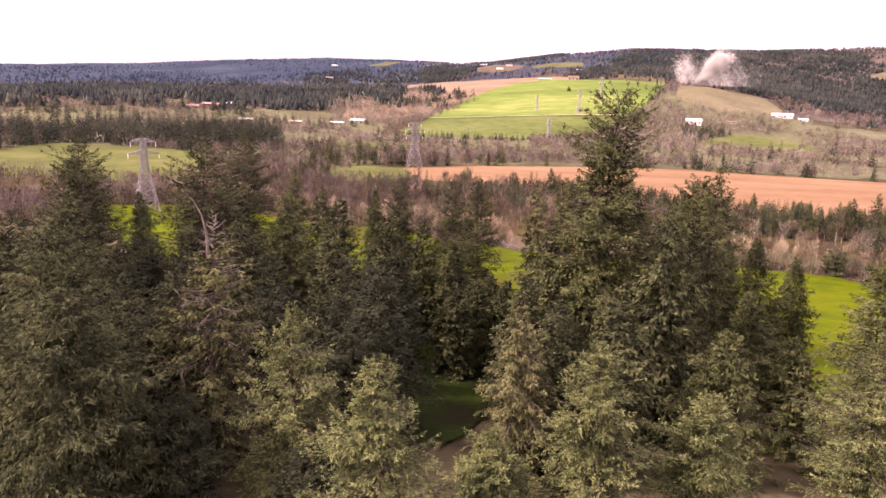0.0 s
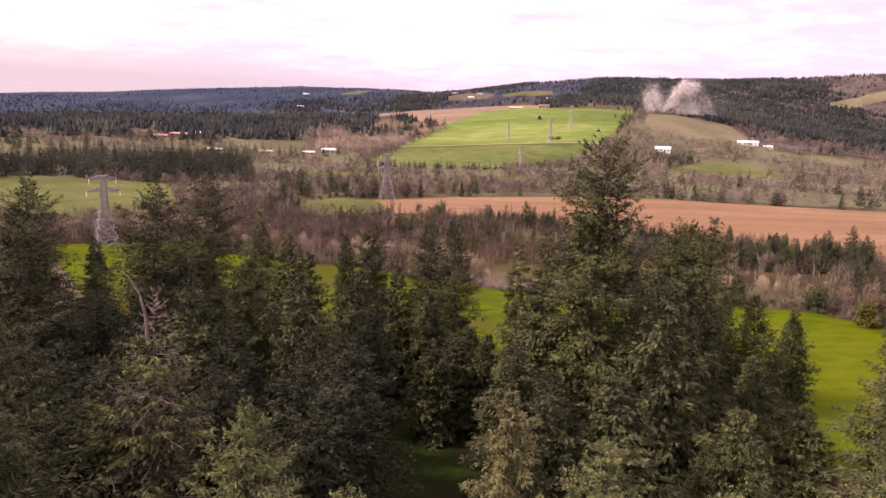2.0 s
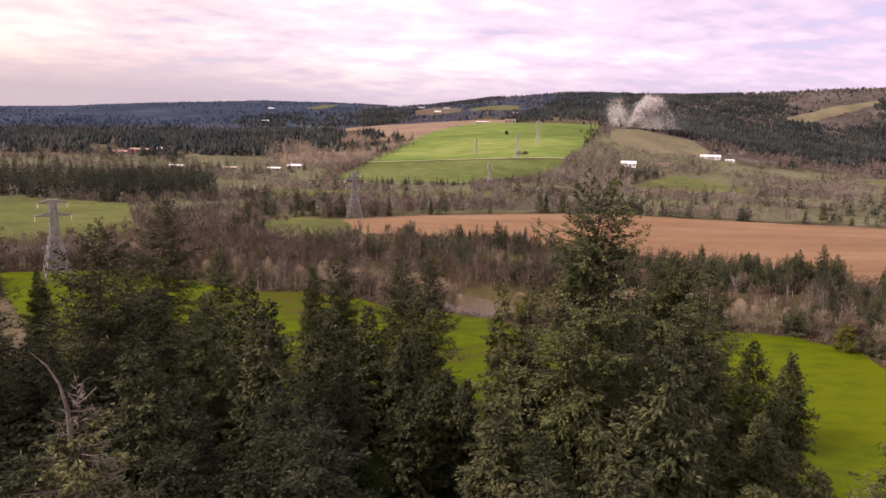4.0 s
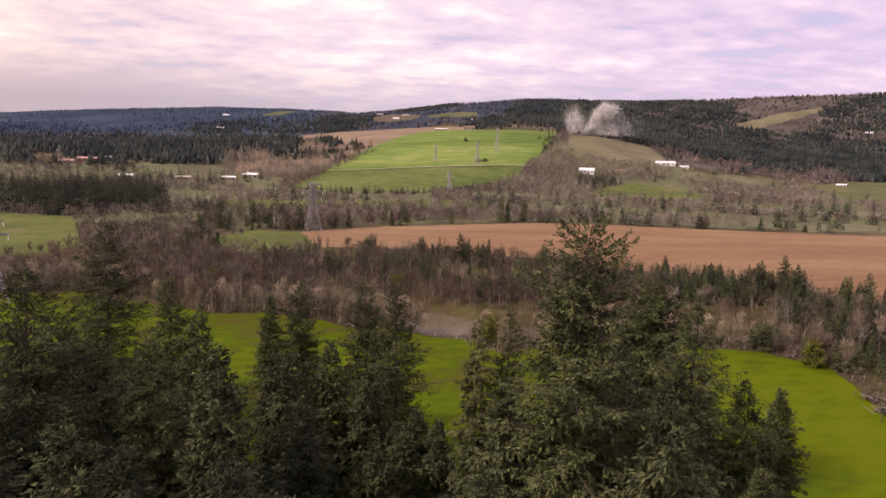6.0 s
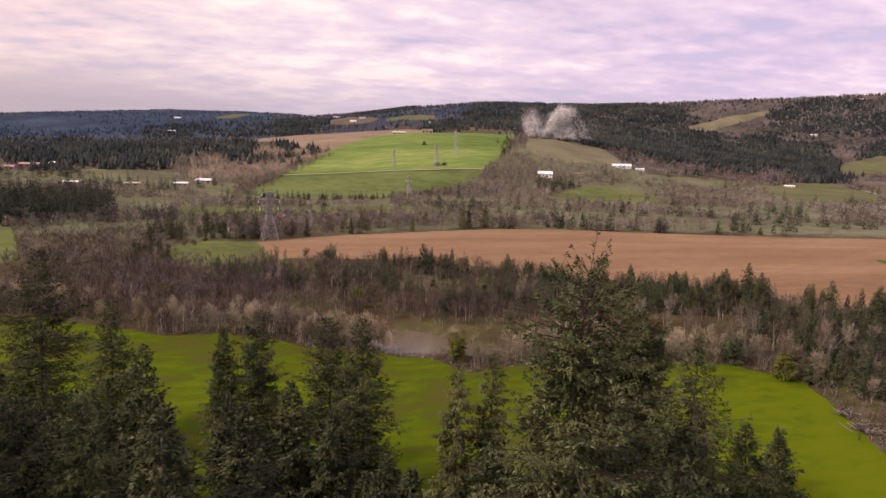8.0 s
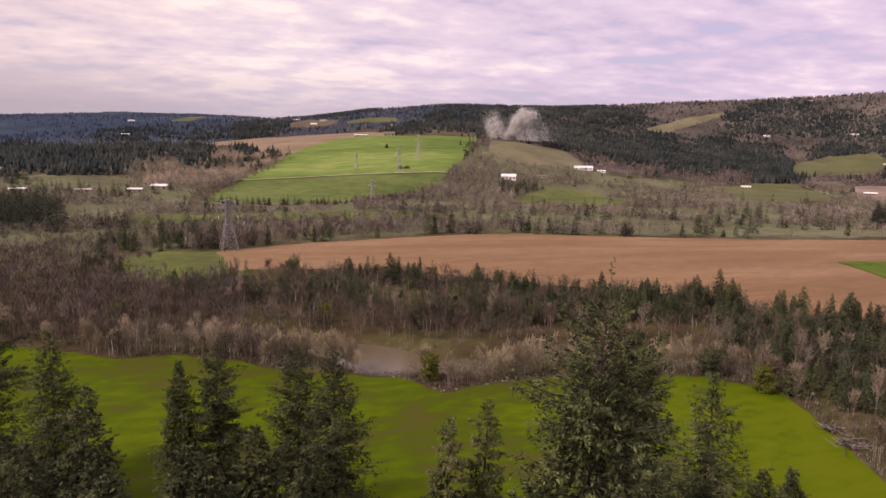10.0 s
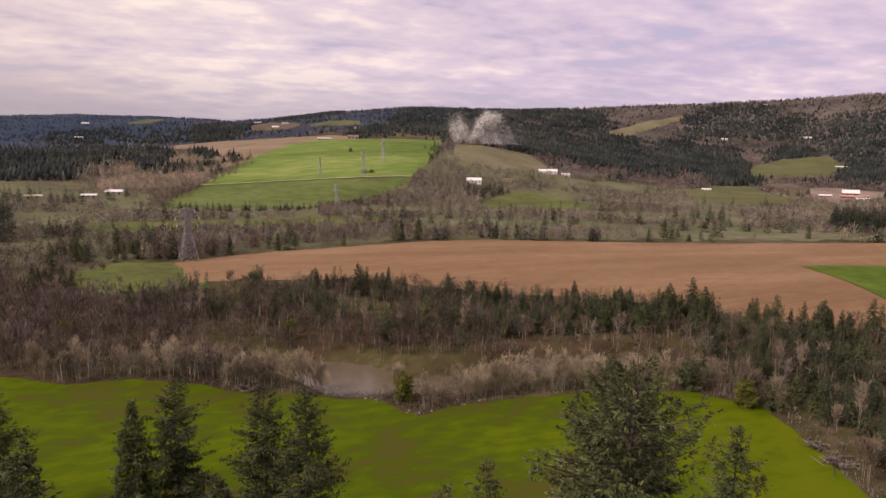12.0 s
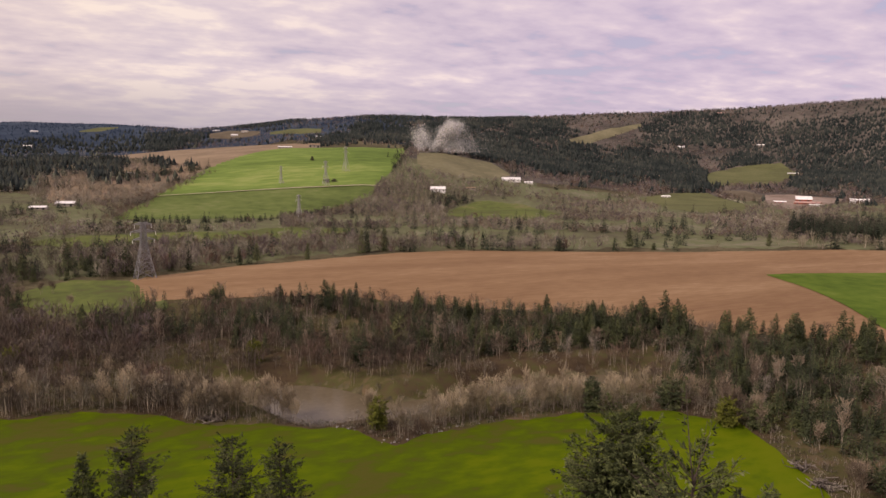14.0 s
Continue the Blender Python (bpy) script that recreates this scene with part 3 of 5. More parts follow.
    way = unit(tangent * g.uniform(0.4, 1.0, len(i))[:, None] + across * g.uniform(0.15, 1.0, len(i))[:, None] + np.array([0, 0, 1.0]) * g.normal(hang, 0.25, len(i))[:, None])
    reach = (0.34 * length[i] * (1.10 - s) + 0.12 + 0.5 * size) * g.uniform(0.6, 1.3, len(i)) * np.interp(top[i], [0, 0.1, 0.3], [0.6, 0.9, 1.0])
    j = np.repeat(np.arange(len(i)), sprays)
    f = g.uniform(0, 1, len(j))
    pj = p[j] + way[j] * (reach[j] * f)[:, None] + g.normal(0, 0.05, (len(j), 3))
    wj = unit(way[j] + g.normal(0, 0.40, (len(j), 3)) + np.array([0, 0, hang]))
    up = unit(np.array([0, 0, 1.0]) + 0.5 * out[i][j] + g.normal(0, 0.40, (len(j), 3)))
    fit = size * (1.35 - 0.45 * s[j]) * np.interp(top[i][j], [0, 0.1, 0.3], [0.62, 0.8, 1.0])
    leaves = kites(pj, wj, fit * g.uniform(0.6, 1.25, len(j)), fit * slim * g.uniform(0.6, 1.3, len(j)), up)
    mesh_object("crown", *leaves, mat or M_FIR, tree)
    return tagged(tree, label, category, group)


def bare_tree(name, h, spread, label, seed, mat=None, group="bare alders along the river", forks=70, fine=6, stems=3):
    """A leafless tree: a few leaning stems, limbs that rise and fan out, and a haze of fine twigs."""
    g = np.random.default_rng(seed)
    tree = new(name)
    wood, a, b, way, ln = [], [], [], [], []
    r0 = 0.0042 * h + 0.02
    for k in range(stems):
        tall = h * 0.88 * g.uniform(0.75, 1.0)
        spine = trunk_points(tall, g.normal(0, 0.10, 2), float(seed + k), 6) + np.append(g.normal(0, 0.35, 2), 0)
        t = np.linspace(1, 0.15, len(spine))
        wood.append(tubes(spine[:-1], spine[1:], r0 * t[:-1], r0 * t[1:], 4))
        n = forks // stems
        q, turn = g.uniform(0.36, 0.98, n), g.uniform(0, 2 * np.pi, n)
        start = np.stack([np.interp(q * tall, spine[:, 2], spine[:, e]) for e in (0, 1)] + [q * tall], -1)
        long = spread * (1.1 - 0.8 * np.abs(q - 0.5)) * g.uniform(0.5, 1.1, n)
        rise = unit(np.stack([np.cos(turn), np.sin(turn), g.uniform(0.8, 2.0, n)], -1))
        a.append(start), ln.append(long), way.append(rise), b.append(start + rise * long[:, None])
    a, b, way, ln = (np.concatenate(v) for v in (a, b, way, ln))
    limb = tubes(a, b, np.full(len(a), r0 * 0.30), np.full(len(a), r0 * 0.10))
    for stem in wood:
        mesh_object("stem", *stem, M_ALDER, tree)
    mesh_object("bough_crown", *limb, M_ALDER, tree)["kind"] = "stuff"
    m = np.repeat(np.arange(len(a)), fine)
    s = g.uniform(0.2, 1, len(m))
    c = a[m] + (b - a)[m] * s[:, None]
    w = unit(way[m] + g.normal(0, 0.45, (len(m), 3)) + [0, 0, 0.3])
    tw = kites(c, w, ln[m] * g.uniform(0.4, 0.9, len(m)), np.full(len(m), 0.10 + 0.003 * h), unit(g.normal(0, 1, (len(m), 3))))
    mesh_object("twig_crown", *tw, mat or M_TWIG, tree)
    return tagged(tree, label, "bare tree", group)


def stand(x, y, s=1.0, turn=0.0, tall=1.0):
    return Matrix.Translation((x, y, height(x, y) - 0.1)) @ Matrix.Rotation(turn, 4, "Z") @ Matrix.Diagonal((s, s, s * tall, 1))


def plant(tree, x, y, s=1.0, turn=0.0, tall=1.0):
    tree.matrix_basis = stand(x, y, s, turn, tall)
    return tree


# place, top, crown radius and habit of the firs that the camera passes; the top is a height above the river
PASSED = (
    ("tall", 25.6, 102.8, 62.6, 9.6), ("fir", 47.2, 113.2, 52.2, 9.4), ("slim", 22.6, 119.5, 49, 3.8), ("slim", 18.2, 119, 48, 3.4),
    ("fir", 65.5, 119, 36, 5.2), ("sparse", 10.8, 159, 43.6, 6.2), ("sparse", 4.9, 167, 42, 6.4), ("sparse", -9.4, 177.5, 41, 6.0),
    ("fir", -16, 178, 38.2, 5.0), ("fir", -40, 190, 41, 7.6), ("broad", -44, 129, 53.2, 10.0), ("broad", -57, 200.5, 50.5, 10.5),
    ("snag", -22.8, 73.4, 49.4, 6.6), ("pale", -12.8, 67.6, 41, 6.0), ("pale", -2.6, 51.8, 42.4, 6.0), ("pale", 17.2, 63.7, 39.7, 6.0),
    ("pale", 28.9, 65, 34.2, 5.6), ("cedar", 11.1, 74.5, 39.8, 5.4), ("heavy", -38, 71, 47, 9.0),
    ("broad", -60, 118, 49, 10), ("broad", -103, 195, 48, 10.0), ("pale", 49, 70, 39, 7.0), ("dense", 58, 148, 45.3, 9.6),
    ("fir", 56, 112, 40, 6.2), ("dark", -16.8, 121, 43.8, 7.0), ("dark", -2, 152, 35, 6.0), ("dark", -27, 160, 40, 6.5),
    ("fir", -89, 202, 31.5, 5.0), ("dark", 4.5, 147, 31, 5.0), ("fir", 36, 98, 44, 7.5), ("heavy", -74, 100, 46, 9.0),
    ("dark", -33, 150, 36, 6.5), ("dark", -12, 150, 34, 5.5), ("dark", -20.9, 139, 38.5, 6.5), ("dark", -48, 152, 37, 6.5), ("dark", -38, 138, 41, 7.0),
    ("fir", -27, 128, 43.5, 6.5), ("dark", -8, 136, 38, 6.0), ("heavy", -31, 60, 44, 8.5), ("heavy", -45, 84, 46, 9.0), ("heavy", -52, 68, 43, 8.0),
    ("dark", -56, 177, 31.5, 6.0), ("fir", 46.4, 95, 36, 6.0), ("fir", 57, 82, 46, 8.0), ("fir", 37, 80, 35.5, 6.5),
    ("fir", 35, 111, 45, 7.5), ("fir", 53, 120, 39, 5.5), ("dark", 41, 120, 42, 7.5), ("pale", 7.5, 62, 31, 4.6),
    ("dark", 13, 142, 25, 4.0), ("dark", 9, 137, 25, 4.2), ("dark", 15.8, 137, 25, 3.8), ("dark", 10, 128, 27, 4.4), ("dark", 5, 123, 28, 4.4), ("dark", 14.5, 126, 27, 4.0), ("fir", 52, 92, 30.5, 5.6),
)
HEAD = ((0, 0.2), (0.03, 0.42), (0.07, 0.53), (0.20, 0.56), (0.27, 0.46), (0.33, 0.80), (0.5, 0.90), (0.75, 1.0), (1, 0.85))
ROUND = ((0, 0.14), (0.04, 0.34), (0.12, 0.58), (0.3, 0.84), (0.6, 1.0), (1, 0.85))
SPIRE = ((0, 0.02), (0.1, 0.16), (0.3, 0.42), (0.6, 0.75), (0.85, 1.0), (1, 0.85))
COLUMN = ((0, 0.08), (0.06, 0.32), (0.18, 0.58), (0.4, 0.85), (0.7, 1.0), (1, 0.9))
FIR_LOOK = {
    "tall": ("tall olive green fir with a blunt ragged crown", dict(limbs=560, twigs=24, sprays=8, size=0.54, droop=0.26, gap=0.03, shape=HEAD, clear=0.08, slim=0.36, ragged=0.35)),
    "heavy": ("big olive fir with heavy drooping boughs, shade in its needle colour", dict(limbs=400, twigs=18, sprays=7, size=0.56, droop=0.36, slim=0.27, shape=COLUMN, ragged=0.35, clear=0.14, boughs=False, mat=M_FIR_MID)),
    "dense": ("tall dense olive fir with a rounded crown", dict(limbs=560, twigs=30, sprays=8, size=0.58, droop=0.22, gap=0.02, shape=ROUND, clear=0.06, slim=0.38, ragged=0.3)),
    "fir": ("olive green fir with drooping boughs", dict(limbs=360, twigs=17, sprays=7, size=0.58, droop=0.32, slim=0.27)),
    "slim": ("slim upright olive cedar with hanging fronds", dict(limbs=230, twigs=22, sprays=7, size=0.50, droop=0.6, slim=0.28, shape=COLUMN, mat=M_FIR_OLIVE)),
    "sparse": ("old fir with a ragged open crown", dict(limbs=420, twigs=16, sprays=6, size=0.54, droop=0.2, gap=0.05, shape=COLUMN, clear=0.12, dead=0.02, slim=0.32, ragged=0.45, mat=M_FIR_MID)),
    "broad": ("broad olive fir with layered boughs, shade in its needle colour", dict(limbs=360, twigs=19, sprays=6, size=0.72, droop=0.16, gap=0.05, shape=COLUMN, clear=0.12, slim=0.30, ragged=0.4, mat=M_FIR_MID)),
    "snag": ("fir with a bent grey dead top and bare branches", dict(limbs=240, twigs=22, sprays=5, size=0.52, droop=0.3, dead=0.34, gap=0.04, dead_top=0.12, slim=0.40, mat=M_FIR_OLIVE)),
    "pale": ("yellow-green young fir with upturned boughs, sunlight in its needle colour", dict(limbs=300, twigs=24, sprays=8, size=0.36, droop=0.22, slim=0.30, ragged=0.4, mat=M_FIR_SUNLIT)),
    "dark": ("fir deep in the grove, shade put into its needle colour", dict(limbs=190, twigs=18, sprays=4, size=0.85, droop=0.3, slim=0.42, mat=M_FIR_MID)),
    "cedar": ("yellowish cedar with hanging fronds", dict(limbs=200, twigs=26, sprays=6, size=0.40, droop=0.7, slim=0.36, mat=M_CEDAR)),
}
for n, (habit, x, y, top, radius) in enumerate(PASSED):
    text, how = FIR_LOOK[habit]
    fir = plant(conifer("fir_tree", top - height(x, y), radius, text, seed=n + 3, **how), x, y, 1, n * 1.3)
    if habit == "snag":
        tip = top - height(x, y)
        bend = np.array([(0.1, 0.0, -2.5), (0.1, 0.1, 0.0), (0.5, 0.2, 2.0), (1.3, 0.4, 3.6), (2.4, 0.5, 4.6)]) + [0, 0, tip - 2.5]
        mesh_object("dead_top", *tubes(bend[:-1], bend[1:], np.array([0.17, 0.14, 0.10, 0.06]), np.array([0.14, 0.10, 0.06, 0.02]), 6), M_DEAD, fir)["label"] = "bent bare grey dead treetop"

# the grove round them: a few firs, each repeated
# their needles carry the shade of the grove as colour
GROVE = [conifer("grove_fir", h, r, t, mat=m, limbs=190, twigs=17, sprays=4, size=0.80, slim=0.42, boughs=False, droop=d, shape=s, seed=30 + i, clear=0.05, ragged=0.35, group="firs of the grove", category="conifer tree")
         for i, (h, r, m, d, s, t) in enumerate(((30, 6.2, M_FIR_MID, 0.25, FIR_SHAPE, "olive green fir standing in the grove"), (30, 7.2, M_FIR_SHADE, 0.3, FIR_SHAPE, "fir deep in the grove, shade put into its needle colour"),
                                                 (30, 5.8, M_FIR_MID, 0.4, COLUMN, "olive fir with drooping boughs in the grove"), (30, 6.6, M_FIR_SHADE, 0.2, COLUMN, "broad fir in the grove, shade put into its needle colour")))]
grown = [(x, y, r) for _, x, y, _, r in PASSED]
fresh = set()


def grove_top(x, y):
    lift = 7.0 * float(smooth((-x - 32) / 6)) * float(smooth((y - 125) / 20))
    return lift + float(np.interp(y, (40, 60, 85, 105, 125, 145, 165, 190), (34, 39, 45, 46, 41, 34, 27, 20)))


def grove(x0, x1, y0, y1, count, least, shade, drop=0.0):
    for n in range(count):
        x, y = rng.uniform(x0, x1), rng.uniform(y0, y1)
        if any(math.hypot(x - a, y - b) < least + 0.25 * r for a, b, r in grown) or (y < 136 and abs(x - 1.5) < 7.0):
            continue
        way = math.degrees(math.atan2(x, y - 56))
        if y > 105 and 4 < way < 18 or y > 138 and -13 < way < -7 or x > 20 and x > 0.60 * (y - 33):
            continue
        # shade: share of firs with the deepest shade in their needle colour
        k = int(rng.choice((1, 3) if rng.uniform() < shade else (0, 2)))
        h = (grove_top(x, y) - drop) * rng.uniform(0.86, 1.06) - height(x, y)
        if h < 5:
            continue
        m = stand(x, y, rng.uniform(0.9, 1.1) * (0.45 + 0.55 * h / 30), rng.uniform(0, 6.28), 1.0)
        m = m @ Matrix.Diagonal((1, 1, h / 30 / m.to_scale()[2], 1))
        if k in fresh:
            copy_thing(GROVE[k], m)
        else:
            fresh.add(k)
            GROVE[k].matrix_basis = m
        grown.append((x, y, 5.0))


grove(-125, -5, 58, 168, 330, 4.8, 0.9)
grove(14, 56, 74, 132, 90, 4.6, 0.4, 3.0)
grove(-70, 12, 150, 178, 40, 4.5, 0.8)


# ---------------------------------------------------------------- river belt
BELT_FIRS = [conifer("belt_fir", h, r, t, mat=M_FIR_BELT, limbs=150, twigs=9, sprays=4, size=0.66, slim=0.46, boughs=False, droop=0.22, shape=s, seed=50 + i, clear=c, group="conifers along the river", category="conifer tree", ragged=0.3)
             for i, (h, r, s, c, t) in enumerate(((18, 4.4, SPIRE, 0.04, "dark green conifer in the river belt"), (17, 3.4, SPIRE, 0.04, "narrow dark conifer in the river belt"), (19, 4.8, FIR_SHAPE, 0.2, "dark pine with a rounded crown above bare stems"), (11, 4.0, COLUMN, 0.03, "short bushy conifer on the river bank")))]
ALDERS = [bare_tree("alder", h, s, t, 80 + i, forks=f, fine=6, mat=M_TWIG_PALE if i < 2 else M_TWIG, stems=k) for i, (h, s, f, k, t) in enumerate(((15, 3.2, 60, 4, "pale bare alder with several upright stems"), (13, 3.0, 54, 3, "pale leafless alder on the river bank"), (17, 3.2, 60, 3, "tall thin bare alder"), (10, 3.6, 60, 4, "low spreading bare willow")))]
used = set()


def put_tree(kinds, pick, az, r, s, tall=1.0):
    x, y = spot(az, r)
    m = stand(x, y, s, rng.uniform(0, 6.28), tall)
    if pick not in used and kinds is BELT_FIRS or (pick + 100) not in used and kinds is ALDERS:
        used.add(pick + (100 if kinds is ALDERS else 0))
        kinds[pick].matrix_basis = m
    else:
        copy_thing(kinds[pick], m)


def meadow_edge(a):
    f = FIELDS["meadow"]
    return np.interp(a, f[2], f[4])


def soil_edge(a):
    f = FIELDS["ploughed_field"]
    return np.interp(a, f[2], f[3])


# conifers stand on the far bank, below the ploughed field, in loose clumps
for n in range(250):
    a = rng.uniform(-9, 60)
    back = (soil_edge(a) if a > -3 else 350) - 22
    front = river_line(a) + (38 if a < 19 else 26) if a < 40 else meadow_edge(a) + 14
    r = rng.uniform(front, back)
    x, y = spot(a, r)
    clump = math.sin(x * 0.045 + 1.0) * math.sin(y * 0.06) + 0.5 * math.sin(x * 0.11 + y * 0.05)
    if rng.uniform(-0.9, 1.0) > clump + 0.45 * smooth((a - 20) / 8) + 0.35 * smooth((r - front) / (back - front)) - 0.15:
        continue
    pick = int(rng.choice([0, 1, 2, 3], p=[0.4, 0.3, 0.12, 0.18]))
    put_tree(BELT_FIRS, pick, a, r, rng.uniform(0.52, 0.88), rng.uniform(0.9, 1.15))
# taller clumps along the edge of the ploughed field: bearing and spread
CLUMPS = ((2.5, 1.1), (8.0, 0.9), (13.3, 1.1), (19.7, 0.7), (21.6, 0.5), (24.2, 0.3), (31.0, 1.0), (35.0, 0.7), (39.0, 1.5), (41.6, 1.6), (46.5, 1.4), (51.0, 2.0), (55.0, 2.0))
for mid, wide in CLUMPS:
    for n in range(int(3 + 6 * wide)):
        a = mid + rng.normal(0, 0.5 * wide)
        back = (soil_edge(a) if a > -3 else 350) - 14
        put_tree(BELT_FIRS, int(rng.choice([0, 1, 0, 2])), a, back - abs(rng.normal(0, 9)), rng.uniform(0.54, 0.84) * (1.22 if a > 36 else 1.0), rng.uniform(0.95, 1.15))
# dark conifers behind and beside the rough pasture
for n in range(38):
    a, r = (rng.uniform(-13.5, -3.6), rng.uniform(456, 500)) if n < 26 else (rng.uniform(-14.5, -11.4), rng.uniform(345, 420))
    put_tree(BELT_FIRS, int(rng.choice([0, 1, 2, 0])), a, r, rng.uniform(0.6, 1.0), rng.uniform(0.95, 1.15))
# pale alders line the near bank, browner ones fill the belt
for n in range(330):
    a = rng.uniform(-28, 56)
    tuft = math.sin(a * 0.85) + 0.7 * math.sin(a * 2.1 + 1) + (0.9 if 2.5 < a < 9 else 0)
    if 9.0 < a < 14.0 or 15 < a < 19 and rng.uniform() < 0.6 or tuft < rng.uniform(-1.6, 1.0):
        continue
    if 49.5 < a < 55:
        continue
    put_tree(ALDERS, int(rng.integers(0, 2)) + (2 if a > 44 else 0), a, meadow_edge(a) + 3.5 + abs(rng.normal(0, 8 if a < 16 else 4.5)), rng.uniform(0.72, 1.12), rng.uniform(1.0, 1.25))
for n in range(150):
    a = rng.uniform(-30, 60)
    r = rng.uniform(meadow_edge(a) + 12, soil_edge(a) - 12 if a > -3 else 420)
    if abs(r - river_line(a)) < 24 and -3 < a < 38:
        continue
    put_tree(ALDERS, int(rng.integers(2, 4)), a, r, rng.uniform(0.65, 1.05), rng.uniform(0.9, 1.15))


# ---------------------------------------------------------------- far woods and brush
def wood_points(count, a0, a1, r0, r1, clump=0.0, seed=0, margin=4.0, size=120.0, fuzz=0.5, other=False):
    g = np.random.default_rng(seed)
    a = g.uniform(a0, a1, count)
    r = np.exp(g.uniform(math.log(r0), math.log(r1), count))
    x, y = r * np.sin(np.radians(a)), HUB[1] + r * np.cos(np.radians(a))
    ok = ~inside(a, r, margin) & ~((np.abs(r - river_line(a)) < 9 + 15 * np.exp(-(((a - 10) / 4.5) ** 2))) & (a > -3) & (a < 40))
    if clump:
        v = np.sin(x / size + seed) * np.sin(y / size * 1.3 + seed * 2) + 0.6 * np.sin(x / size * 2.7 + 1) * np.sin(y / size * 2.2 + seed)
        grows = v > g.uniform(-1, 1, count) * fuzz + clump
        ok &= ~grows if other else grows
    return x[ok], y[ok], g


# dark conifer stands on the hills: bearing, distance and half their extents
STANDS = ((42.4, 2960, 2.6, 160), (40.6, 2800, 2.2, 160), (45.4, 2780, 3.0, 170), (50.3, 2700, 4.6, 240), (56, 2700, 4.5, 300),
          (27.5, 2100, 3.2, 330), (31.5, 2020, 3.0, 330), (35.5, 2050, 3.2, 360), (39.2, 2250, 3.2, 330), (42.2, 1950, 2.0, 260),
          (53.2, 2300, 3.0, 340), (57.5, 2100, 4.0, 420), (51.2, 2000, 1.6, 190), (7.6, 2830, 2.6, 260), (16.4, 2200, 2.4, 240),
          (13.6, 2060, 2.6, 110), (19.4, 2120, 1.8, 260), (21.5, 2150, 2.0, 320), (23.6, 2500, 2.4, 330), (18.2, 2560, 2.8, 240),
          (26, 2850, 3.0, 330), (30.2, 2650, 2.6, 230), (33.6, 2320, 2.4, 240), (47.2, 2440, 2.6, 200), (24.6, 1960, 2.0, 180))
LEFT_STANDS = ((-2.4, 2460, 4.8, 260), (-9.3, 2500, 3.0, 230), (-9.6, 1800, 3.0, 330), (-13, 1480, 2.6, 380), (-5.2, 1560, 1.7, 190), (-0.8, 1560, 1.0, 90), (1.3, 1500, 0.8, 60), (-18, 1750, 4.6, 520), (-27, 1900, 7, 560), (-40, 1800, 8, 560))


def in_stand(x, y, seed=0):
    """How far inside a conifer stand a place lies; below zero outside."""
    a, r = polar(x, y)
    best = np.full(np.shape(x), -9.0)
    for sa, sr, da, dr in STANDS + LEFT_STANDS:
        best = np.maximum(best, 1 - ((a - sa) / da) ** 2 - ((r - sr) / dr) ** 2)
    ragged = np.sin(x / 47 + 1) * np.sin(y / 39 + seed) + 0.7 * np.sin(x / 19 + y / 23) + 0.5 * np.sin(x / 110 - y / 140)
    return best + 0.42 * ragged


def only(pts, least, most=99.0, ease=0.25):
    """The places whose depth inside the stands lies between two limits."""
    x, y, g = pts
    d = in_stand(x, y) + g.normal(0, ease, len(x))
    ok = (d > least) & (d < most)
    return x[ok], y[ok], g


def far_conifers(name, label, pts, h0, h1, mat=None):
    x, y, g = pts
    n = len(x)
    h = g.uniform(h0, h1, n) * g.uniform(0.75, 1.1, n) * np.interp(np.hypot(x, y), (1000, 2200, 4000), (1, 0.8, 0.55))
    w = h * g.uniform(0.22, 0.36, n)
    z = terrain(x, y)
    sides = 5
    ang = np.arange(sides) * 2 * np.pi / sides
    rings = []
    for level, wide in ((0.04, 1.0), (0.42, 0.80), (0.48, 0.55)):
        jag = g.uniform(0.6, 1.35, (n, sides))
        th = ang + g.uniform(0, 1, (n, 1))
        dz = g.normal(0, 0.03, (n, sides))
        rings.append(np.stack([x[:, None] + np.cos(th) * jag * (w * wide)[:, None], y[:, None] + np.sin(th) * jag * (w * wide)[:, None], z[:, None] + h[:, None] * (level + dz)], -1))
    tip = np.stack([x, y, z + h], -1)[:, None]
    v = np.concatenate(rings + [tip], 1)
    per = v.shape[1]
    faces = []
    for k in range(len(rings) - 1):
        for s in range(sides):
            t = (s + 1) % sides
            faces += [(k * sides + s, k * sides + t, (k + 1) * sides + t), (k * sides + s, (k + 1) * sides + t, (k + 1) * sides + s)]
    top = (len(rings) - 1) * sides
    faces += [(top + s, top + (s + 1) % sides, per - 1) for s in range(sides)]
    f = (np.arange(n)[:, None, None] * per + np.array(faces)[None]).reshape(-1, 3)
    tagged(mesh_object(name, v.reshape(-1, 3), f, mat or M_WOODS, None, True), label, "woods", kind="stuff")


